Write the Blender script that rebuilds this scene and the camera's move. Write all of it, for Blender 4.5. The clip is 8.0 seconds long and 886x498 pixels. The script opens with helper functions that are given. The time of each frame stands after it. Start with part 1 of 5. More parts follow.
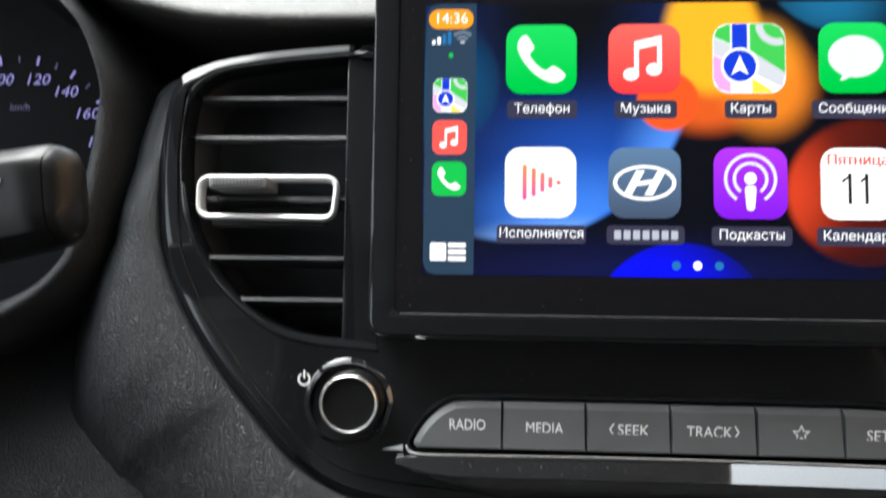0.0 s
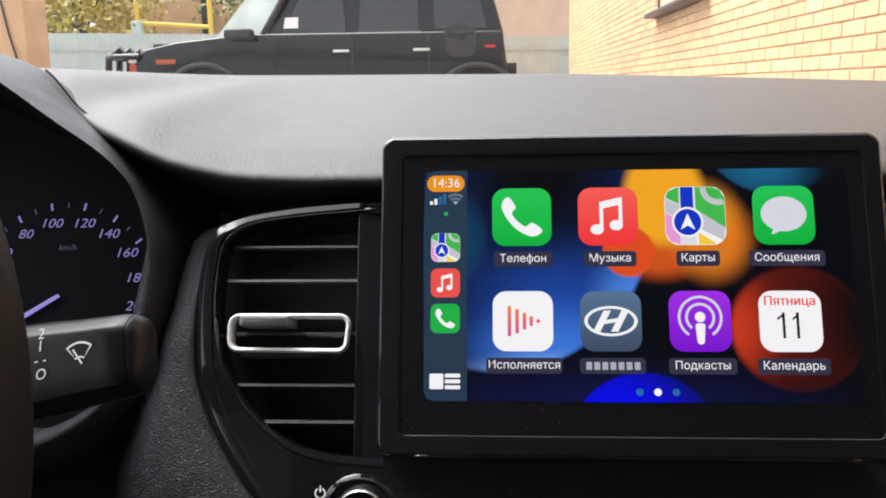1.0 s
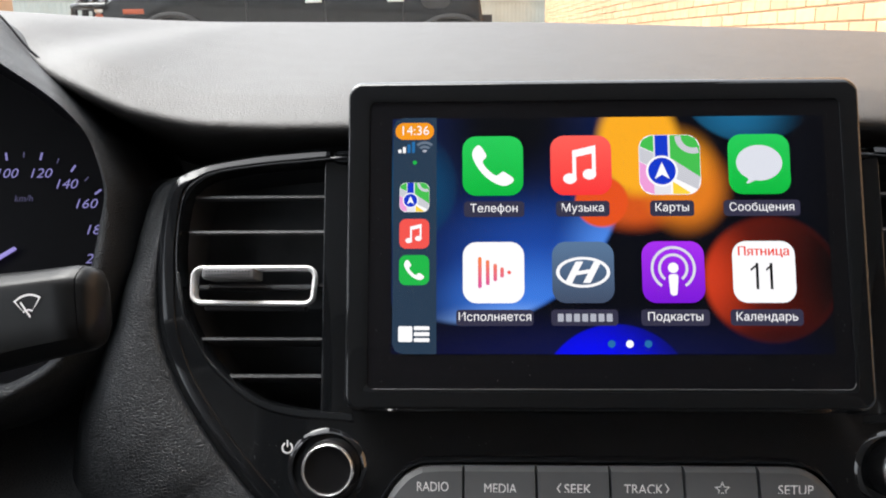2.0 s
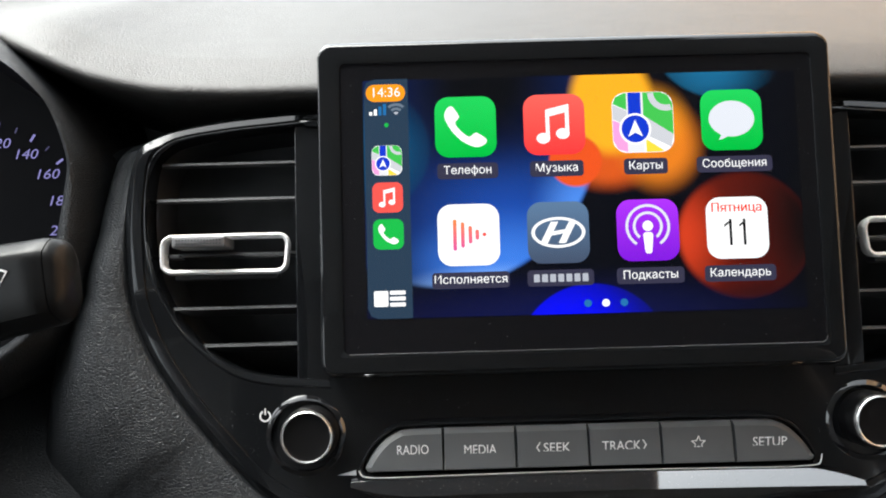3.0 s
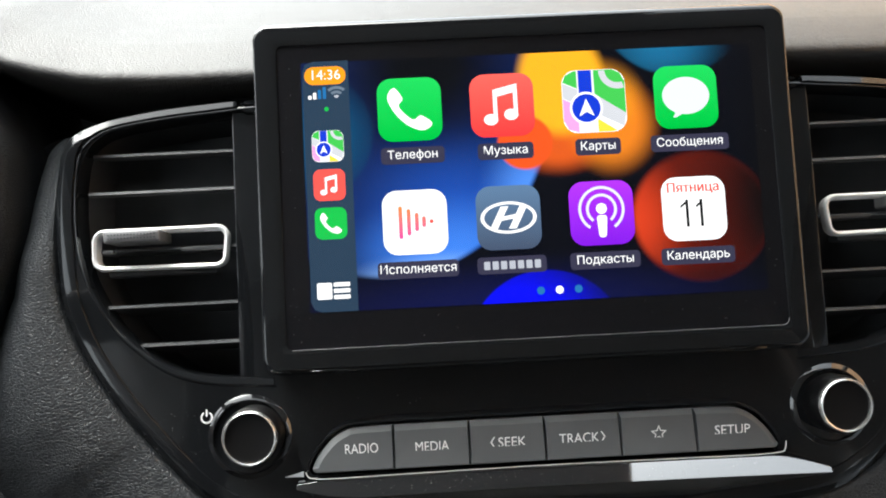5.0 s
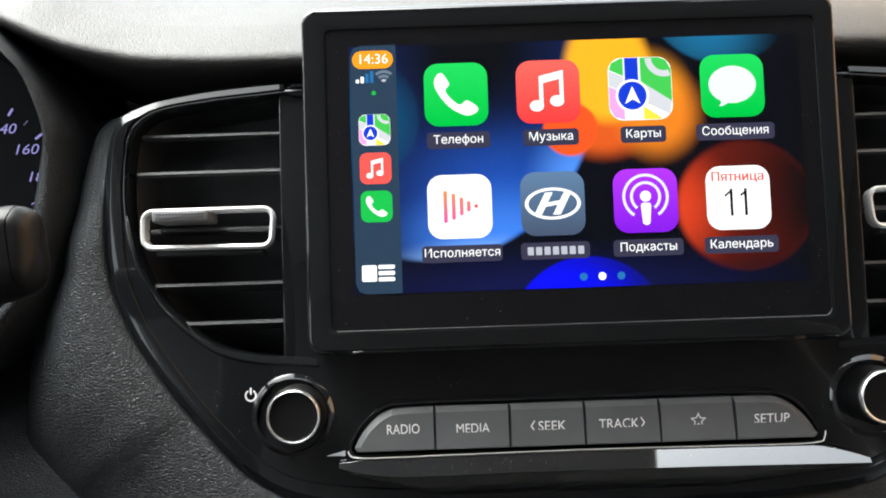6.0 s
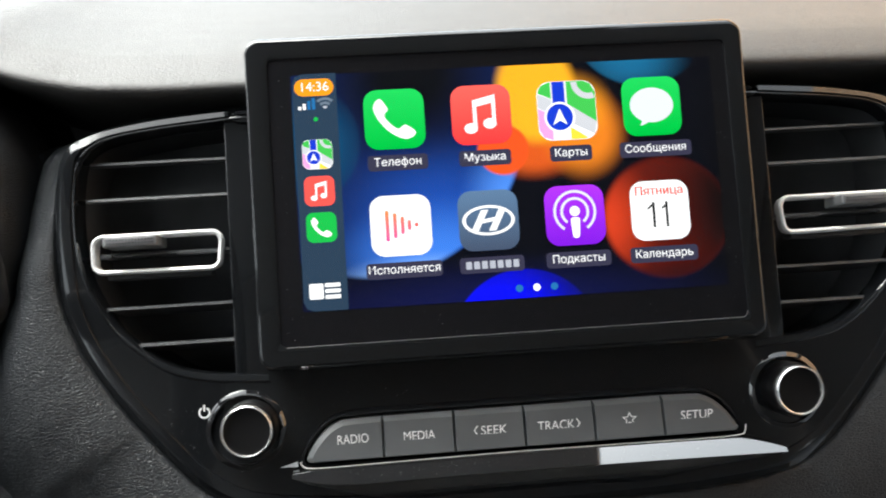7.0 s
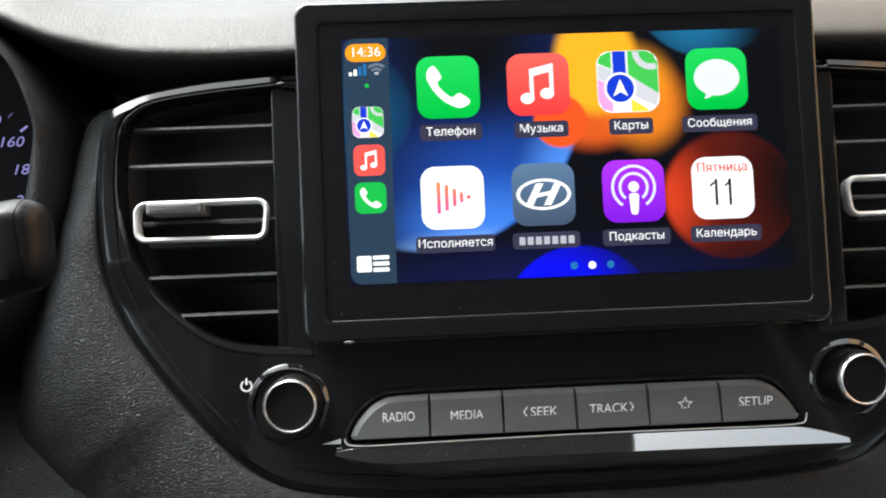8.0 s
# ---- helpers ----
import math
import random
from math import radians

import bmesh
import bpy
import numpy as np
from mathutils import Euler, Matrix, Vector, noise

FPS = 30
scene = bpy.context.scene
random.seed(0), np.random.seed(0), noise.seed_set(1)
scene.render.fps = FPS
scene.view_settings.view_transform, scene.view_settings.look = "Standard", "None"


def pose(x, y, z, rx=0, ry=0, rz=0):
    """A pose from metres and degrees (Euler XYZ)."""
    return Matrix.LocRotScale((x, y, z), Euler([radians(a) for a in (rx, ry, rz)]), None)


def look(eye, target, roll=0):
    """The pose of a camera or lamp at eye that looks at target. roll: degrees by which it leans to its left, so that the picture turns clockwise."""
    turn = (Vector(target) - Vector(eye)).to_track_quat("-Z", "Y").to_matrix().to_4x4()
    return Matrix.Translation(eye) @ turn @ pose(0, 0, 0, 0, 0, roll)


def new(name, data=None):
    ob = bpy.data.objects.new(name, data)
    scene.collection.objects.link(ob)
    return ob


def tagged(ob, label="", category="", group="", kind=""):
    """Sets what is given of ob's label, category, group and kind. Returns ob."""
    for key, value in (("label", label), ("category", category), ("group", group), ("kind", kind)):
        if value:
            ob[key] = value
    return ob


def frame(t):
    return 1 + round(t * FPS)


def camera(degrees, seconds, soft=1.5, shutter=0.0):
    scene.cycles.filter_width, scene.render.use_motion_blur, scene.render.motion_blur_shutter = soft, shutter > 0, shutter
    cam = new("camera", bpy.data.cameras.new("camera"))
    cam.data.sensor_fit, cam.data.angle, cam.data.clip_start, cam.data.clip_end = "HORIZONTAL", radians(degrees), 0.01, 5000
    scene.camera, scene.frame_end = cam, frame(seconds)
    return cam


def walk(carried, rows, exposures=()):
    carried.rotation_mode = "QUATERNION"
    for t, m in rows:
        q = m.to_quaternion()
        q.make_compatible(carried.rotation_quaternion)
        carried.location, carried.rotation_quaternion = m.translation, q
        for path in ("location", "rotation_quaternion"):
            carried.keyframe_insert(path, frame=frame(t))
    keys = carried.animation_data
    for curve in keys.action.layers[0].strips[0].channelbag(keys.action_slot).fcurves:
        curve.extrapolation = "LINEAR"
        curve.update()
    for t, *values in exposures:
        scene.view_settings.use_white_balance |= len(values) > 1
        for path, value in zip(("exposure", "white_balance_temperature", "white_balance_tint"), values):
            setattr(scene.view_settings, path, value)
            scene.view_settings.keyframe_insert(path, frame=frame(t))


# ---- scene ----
cam = camera(55.5, 8.0, soft=1.9, shutter=0.3)
PATH = [
    (0, (-0.059, -0.303, 1.044), (-0.196, 1.606, 0.462), -0.6),
    (0.2, (-0.058, -0.312, 1.053), (-0.215, 1.625, 0.581), -2.2),
    (0.3, (-0.059, -0.32, 1.058), (-0.256, 1.625, 0.632), -2.8),
    (0.4, (-0.059, -0.327, 1.063), (-0.289, 1.611, 0.627), -2.9),
    (0.5, (-0.058, -0.326, 1.066), (-0.265, 1.61, 0.609), -2.6),
    (0.6, (-0.057, -0.328, 1.068), (-0.224, 1.619, 0.642), -2.4),
    (0.7, (-0.057, -0.335, 1.071), (-0.194, 1.622, 0.681), -2.0),
    (0.8, (-0.057, -0.342, 1.073), (-0.176, 1.618, 0.695), -1.7),
    (0.9, (-0.057, -0.347, 1.076), (-0.167, 1.614, 0.699), -1.4),
    (1, (-0.056, -0.35, 1.0762), (-0.183, 1.608, 0.6980), -1.0),
    (1.2, (-0.056, -0.348, 1.0742), (-0.185, 1.607, 0.6830), -0.7),
    (1.5, (-0.054, -0.341, 1.0725), (-0.135, 1.614, 0.6632), -0.4),
    (1.7, (-0.054, -0.341, 1.073), (-0.133, 1.609, 0.634), -0.4),
    (2.8, (-0.054, -0.34, 1.07), (-0.061, 1.58, 0.509), -1.7),
    (3, (-0.057, -0.338, 1.072), (-0.05, 1.578, 0.5), -1.5),
    (3.2, (-0.058, -0.336, 1.069), (-0.083, 1.575, 0.479), -1.3),
    (3.3, (-0.059, -0.336, 1.068), (-0.082, 1.576, 0.481), -1.3),
    (3.5, (-0.06, -0.339, 1.067), (-0.092, 1.58, 0.503), -1.4),
    (3.7, (-0.058, -0.335, 1.067), (-0.062, 1.572, 0.466), -1.3),
    (3.8, (-0.058, -0.335, 1.067), (-0.048, 1.576, 0.479), -1.3),
    (4, (-0.057, -0.336, 1.069), (-0.076, 1.583, 0.506), -1.7),
    (4.1, (-0.053, -0.333, 1.068), (-0.061, 1.581, 0.49), -1.6),
    (4.2, (-0.049, -0.33, 1.068), (-0.021, 1.581, 0.481), -1.6),
    (5.3, (-0.043, -0.325, 1.062), (0.003, 1.59, 0.489), -2.6),
    (5.5, (-0.047, -0.329, 1.068), (-0.013, 1.578, 0.467), -2.5),
    (5.7, (-0.049, -0.323, 1.065), (-0.016, 1.571, 0.424), -2.0),
    (5.8, (-0.051, -0.324, 1.064), (-0.032, 1.569, 0.421), -1.9),
    (6, (-0.054, -0.328, 1.063), (-0.044, 1.579, 0.461), -1.8),
    (6.2, (-0.051, -0.328, 1.067), (-0.042, 1.579, 0.465), -2.2),
    (6.3, (-0.049, -0.327, 1.068), (-0.049, 1.578, 0.459), -2.7),
    (6.5, (-0.047, -0.329, 1.072), (-0.038, 1.583, 0.485), -2.8),
    (6.6, (-0.048, -0.331, 1.072), (-0.014, 1.583, 0.493), -2.9),
    (6.7, (-0.049, -0.335, 1.073), (0.044, 1.573, 0.48), -3.3),
    (6.8, (-0.05, -0.337, 1.072), (0.088, 1.568, 0.477), -2.6),
    (6.9, (-0.051, -0.341, 1.073), (0.098, 1.562, 0.476), -2.3),
    (7, (-0.052, -0.344, 1.073), (0.083, 1.561, 0.477), -2.3),
    (7.1, (-0.053, -0.345, 1.073), (0.052, 1.562, 0.479), -2.1),
    (7.2, (-0.053, -0.343, 1.071), (0.034, 1.562, 0.467), -2.0),
    (7.3, (-0.054, -0.339, 1.07), (0.041, 1.56, 0.448), -2.0),
    (7.4, (-0.054, -0.335, 1.068), (0.068, 1.565, 0.455), -1.9),
    (7.5, (-0.055, -0.334, 1.067), (0.077, 1.567, 0.458), -2.1),
    (7.7, (-0.058, -0.333, 1.067), (0.074, 1.566, 0.452), -1.9),
    (7.9, (-0.062, -0.333, 1.066), (0.038, 1.564, 0.44), -1.7),
    (8, (-0.064, -0.333, 1.065), (0.02, 1.565, 0.439), -1.5),
]
EXPO = [(0.0, 2.52, 6350, 8), (0.5, 2.26, 6350, 9), (1.0, 1.88, 6450, 13), (1.7, 1.96, 6450, 13), (2.8, 2.32, 6450, 9), (3.5, 2.25, 6450, 9), (4.2, 2.46, 6450, 8), (5.3, 2.49, 6450, 8), (8.0, 2.44, 6450, 8)]
walk(cam, [(t, look(eye, target, roll)) for t, eye, target, roll in PATH],
     exposures=EXPO)

from mathutils.geometry import tessellate_polygon

# world, sun, sky
world = bpy.data.worlds.new("overcast_sky")
scene.world = world
world.use_nodes = True
_wn = world.node_tree.nodes
_sky = _wn.new("ShaderNodeTexSky")
_sky.sky_type = "NISHITA"
_sky.sun_disc = False
_sky.sun_elevation, _sky.sun_rotation = radians(63), radians(-60)
_sky.air_density, _sky.dust_density, _sky.ozone_density = 1.0, 5.0, 1.0
_soft = _wn.new("ShaderNodeHueSaturation")
_soft.inputs["Saturation"].default_value = 0.25
world.node_tree.links.new(_sky.outputs[0], _soft.inputs["Color"])
world.node_tree.links.new(_soft.outputs[0], _wn["Background"].inputs[0])
_wn["Background"].inputs[1].default_value = 0.15
sun_data = bpy.data.lights.new("sun", "SUN")
sun_data.energy, sun_data.angle, sun_data.color = 1.2, radians(50), (1.0, 0.98, 0.95)
sun = new("sun", sun_data)
sun.matrix_world = look((-3.1, 1.8, 7.0), (0, 0, 0))

# ---------------------------------------------------------------- materials


def mat(name, base, rough=0.5, metal=0.0, spec=0.5, coat=0.0, vary=0.0, vary_scale=30.0, bump=0.0, bump_scale=400.0,
        kind="noise", rough_vary=0.0, glow=None, power=1.0, island=0.0, obj_random=0.0, rough_scale=60.0):
    m = bpy.data.materials.new(name)
    m.use_nodes = True
    nt = m.node_tree
    b = nt.nodes["Principled BSDF"]
    b.inputs["Base Color"].default_value = (*base, 1)
    b.inputs["Roughness"].default_value = rough
    b.inputs["Metallic"].default_value = metal
    b.inputs["Specular IOR Level"].default_value = spec
    b.inputs["Coat Weight"].default_value = coat
    b.inputs["Coat Roughness"].default_value = 0.03
    co = nt.nodes.new("ShaderNodeTexCoord").outputs["Object"]
    if vary > 0 or island > 0 or obj_random > 0:
        hsv = nt.nodes.new("ShaderNodeHueSaturation")
        hsv.inputs["Color"].default_value = (*base, 1)
        nz = nt.nodes.new("ShaderNodeTexNoise")
        nz.inputs["Scale"].default_value = vary_scale
        nz.inputs["Detail"].default_value = 6
        nt.links.new(co, nz.inputs["Vector"])
        mr = nt.nodes.new("ShaderNodeMapRange")
        mr.inputs[1].default_value, mr.inputs[2].default_value = 0.3, 0.7
        mr.inputs[3].default_value, mr.inputs[4].default_value = 1 - vary, 1 + vary
        nt.links.new(nz.outputs["Fac"], mr.inputs[0])
        val = mr.outputs[0]
        for amount, node, out in ((island, "ShaderNodeNewGeometry", "Random Per Island"), (obj_random, "ShaderNodeObjectInfo", "Random")):
            if amount > 0:
                g = nt.nodes.new(node)
                r = nt.nodes.new("ShaderNodeMapRange")
                r.inputs[3].default_value, r.inputs[4].default_value = 1 - amount, 1 + amount
                nt.links.new(g.outputs[out], r.inputs[0])
                mul = nt.nodes.new("ShaderNodeMath")
                mul.operation = "MULTIPLY"
                nt.links.new(val, mul.inputs[0])
                nt.links.new(r.outputs[0], mul.inputs[1])
                val = mul.outputs[0]
        nt.links.new(val, hsv.inputs["Value"])
        nt.links.new(hsv.outputs[0], b.inputs["Base Color"])
    if rough_vary > 0:
        nz = nt.nodes.new("ShaderNodeTexNoise")
        nz.inputs["Scale"].default_value = rough_scale
        nz.inputs["Detail"].default_value = 8
        nt.links.new(co, nz.inputs["Vector"])
        mr = nt.nodes.new("ShaderNodeMapRange")
        mr.inputs[1].default_value, mr.inputs[2].default_value = 0.35, 0.75
        mr.inputs[3].default_value, mr.inputs[4].default_value = rough, rough + rough_vary
        nt.links.new(nz.outputs["Fac"], mr.inputs[0])
        nt.links.new(mr.outputs[0], b.inputs["Roughness"])
    if bump > 0:
        bp = nt.nodes.new("ShaderNodeBump")
        bp.inputs["Strength"].default_value = bump
        bp.inputs["Distance"].default_value = 0.4 / bump_scale
        if kind == "leather":
            warp = nt.nodes.new("ShaderNodeTexNoise")
            warp.inputs["Scale"].default_value = bump_scale * 0.25
            warp.inputs["Detail"].default_value = 3
            nt.links.new(co, warp.inputs["Vector"])
            add = nt.nodes.new("ShaderNodeMix")
            add.data_type = "VECTOR"
            add.inputs["Factor"].default_value = 0.5 / bump_scale
            nt.links.new(co, add.inputs["A"])
            nt.links.new(warp.outputs["Color"], add.inputs["B"])
            vo = nt.nodes.new("ShaderNodeTexVoronoi")
            vo.feature = "DISTANCE_TO_EDGE"
            vo.inputs["Scale"].default_value = bump_scale
            longer = nt.nodes.new("ShaderNodeVectorMath")
            longer.operation = "MULTIPLY"
            longer.inputs[1].default_value = (0.68, 1.1, 1.0)
            nt.links.new(add.outputs["Result"], longer.inputs[0])
            nt.links.new(longer.outputs[0], vo.inputs["Vector"])
            cr = nt.nodes.new("ShaderNodeMapRange")
            cr.interpolation_type = "SMOOTHSTEP"
            cr.inputs[1].default_value, cr.inputs[2].default_value = 0.0, 0.17
            nt.links.new(vo.outputs["Distance"], cr.inputs[0])
            nt.links.new(cr.outputs[0], bp.inputs["Height"])
        else:
            nz = nt.nodes.new("ShaderNodeTexNoise")
            nz.inputs["Scale"].default_value = bump_scale
            nz.inputs["Detail"].default_value = 5
            nt.links.new(co, nz.inputs["Vector"])
            nt.links.new(nz.outputs["Fac"], bp.inputs["Height"])
        nt.links.new(bp.outputs[0], b.inputs["Normal"])
    if glow is not None:
        b.inputs["Emission Color"].default_value = (*glow, 1)
        b.inputs["Emission Strength"].default_value = power
    return m


def srgb(h):
    def lin(c):
        return c / 12.92 if c <= 0.04045 else ((c + 0.055) / 1.055) ** 2.4
    return tuple(lin(int(h[i:i + 2], 16) / 255) for i in (0, 2, 4))


PAD = mat("soft_touch_pad", (0.039, 0.0378, 0.036), 0.5, spec=0.5, vary=0.04, vary_scale=14, bump=0.42, bump_scale=860, kind="leather", rough_vary=0.03)
LEATHER = mat("grained_plastic", (0.019, 0.0222, 0.0255), 0.46, spec=0.42, vary=0.12, vary_scale=12, bump=0.62, bump_scale=820, kind="leather", rough_vary=0.1)
PIANO = mat("gloss_black_plastic", (0.009, 0.010, 0.0112), 0.05, spec=0.5, coat=0.3, rough_vary=0.05, bump=0.004, bump_scale=90)
LACQUER = mat("gloss_black_lacquer", (0.010, 0.0105, 0.0115), 0.03, spec=1.0, coat=1.0, rough_vary=0.03)
LACQUER.node_tree.nodes["Principled BSDF"].inputs["Coat IOR"].default_value = 2.5
COLLAR = mat("gloss_black_collar", (0.010, 0.0105, 0.0115), 0.04, spec=0.8, coat=0.6, rough_vary=0.04)
DUCT = mat("dark_grey_duct_plastic", (0.085, 0.088, 0.092), 0.6, spec=0.2, vary=0.15, vary_scale=60, bump=0.08, bump_scale=1500)
MATTE = mat("matte_black_plastic", (0.042, 0.044, 0.046), 0.5, spec=0.25, vary=0.15, vary_scale=60, bump=0.08, bump_scale=1500)
SLAT = mat("vent_slat_plastic", (0.056, 0.058, 0.061), 0.4, spec=0.5, vary=0.1, vary_scale=80, bump=0.05, bump_scale=1500)
CHROME = mat("satin_silver", (0.86, 0.86, 0.85), 0.3, metal=0.1, rough_vary=0.06)
SILVER = mat("silver_ring_paint", (0.82, 0.82, 0.81), 0.22, metal=0.9, rough_vary=0.06)
GREYTAB = mat("dark_grey_plastic", (0.15, 0.152, 0.155), 0.5, vary=0.1, bump=0.06, bump_scale=1500)
BUTTON = mat("button_grey_plastic", (0.080, 0.086, 0.091), 0.42, spec=0.5, vary=0.08, vary_scale=50, bump=0.05, bump_scale=1800, rough_vary=0.08)
LETTER = mat("white_print", (0.88, 0.88, 0.88), 0.5, vary=0.05)
# white print with a faint glow added to brighten it; no backlight is known
KEYLETTER = mat("white_print_with_glow", (0.8, 0.8, 0.8), 0.5, vary=0.05, glow=srgb("e4eaf0"), power=0.035)
CAP = mat("satin_black_cap", (0.007, 0.007, 0.0075), 0.3, spec=0.25, rough_vary=0.1)
BEZEL = mat("black_screen_glass", (0.009, 0.0092, 0.011), 0.06, spec=0.38, rough_vary=0.06)
EDGE = mat("edge_glint", (0.22, 0.22, 0.23), 0.3, metal=0.6)
STALK = mat("stalk_plastic", (0.009, 0.0095, 0.010), 0.32, spec=0.16, vary=0.15, vary_scale=60, bump=0.06, bump_scale=1500)
WHEEL = mat("wheel_leather", (0.012, 0.011, 0.010), 0.55, spec=0.12, vary=0.12, vary_scale=20, bump=0.15, bump_scale=700, kind="leather")
DIAL = mat("dial_black", (0.014, 0.014, 0.016), 0.5, spec=0.05, vary=0.1)
DIGIT = mat("backlit_digit", (0.1, 0.1, 0.14), 0.5, glow=srgb("a8a0f0"), power=0.12)
DIMDIGIT = mat("dim_backlit_digit", (0.05, 0.05, 0.08), 0.5, glow=srgb("a8a0f0"), power=0.03)
NEEDLE = mat("backlit_needle", (0.1, 0.1, 0.14), 0.5, glow=srgb("b4a6ff"), power=0.16)
MIRRORSHELL = mat("grey_mirror_plastic", (0.13, 0.136, 0.145), 0.6, spec=0.3, vary=0.15, vary_scale=14)
HEADLINER = mat("headliner_fabric", (0.34, 0.36, 0.38), 0.9, spec=0.1, vary=0.06, bump=0.2, bump_scale=900)
DOORTRIM = mat("door_trim_plastic", (0.03, 0.03, 0.03), 0.6, vary=0.1, bump=0.2, bump_scale=500)
SEATCLOTH = mat("grey_cloth", (0.27, 0.30, 0.335), 0.9, spec=0.1, vary=0.1, bump=0.2, bump_scale=600)
DARKCLOTH = mat("dark_cloth", (0.15, 0.158, 0.168), 0.9, spec=0.1, vary=0.15, bump=0.2, bump_scale=600)
CARPET = mat("dark_carpet", (0.02, 0.02, 0.02), 0.95, spec=0.1, vary=0.2, bump=0.3, bump_scale=700)

GLOW = 0.24   # brightness of the lit display


def lit(name, hexcol, k=1.0):
    c = srgb(hexcol)
    return mat(name, (0.004, 0.004, 0.004), 0.12, spec=0.3, glow=c, power=GLOW * k)


def lit_shade(name, top, bottom, cy, height, k=1.0):
    """A lit tile whose colour runs from top to bottom."""
    m = lit(name, top, k)
    nt = m.node_tree
    sep = nt.nodes.new("ShaderNodeSeparateXYZ")
    nt.links.new(nt.nodes.new("ShaderNodeTexCoord").outputs["Object"], sep.inputs[0])
    mr = nt.nodes.new("ShaderNodeMapRange")
    mr.inputs[1].default_value, mr.inputs[2].default_value = (cy - height / 2 + 78) / 1000, (cy + height / 2 + 78) / 1000
    nt.links.new(sep.outputs[1], mr.inputs[0])
    mx = nt.nodes.new("ShaderNodeMix")
    mx.data_type = "RGBA"
    mx.inputs["A"].default_value, mx.inputs["B"].default_value = (*srgb(bottom), 1), (*srgb(top), 1)
    nt.links.new(mr.outputs[0], mx.inputs["Factor"])
    nt.links.new(mx.outputs["Result"], nt.nodes["Principled BSDF"].inputs["Emission Color"])
    return m


def windshield_glass():
    m = bpy.data.materials.new("windshield_glass")
    m.use_nodes = True
    nt = m.node_tree
    nt.nodes.remove(nt.nodes["Principled BSDF"])
    fr = nt.nodes.new("ShaderNodeFresnel")
    fr.inputs["IOR"].default_value = 1.5
    tr, gl = nt.nodes.new("ShaderNodeBsdfTransparent"), nt.nodes.new("ShaderNodeBsdfGlossy")
    tr.inputs["Color"].default_value = (0.90, 0.93, 0.91, 1)
    gl.inputs["Roughness"].default_value = 0.02
    mx = nt.nodes.new("ShaderNodeMixShader")
    nt.links.new(fr.outputs[0], mx.inputs[0])
    nt.links.new(tr.outputs[0], mx.inputs[1])
    nt.links.new(gl.outputs[0], mx.inputs[2])
    nt.links.new(mx.outputs[0], nt.nodes["Material Output"].inputs[0])
    return m


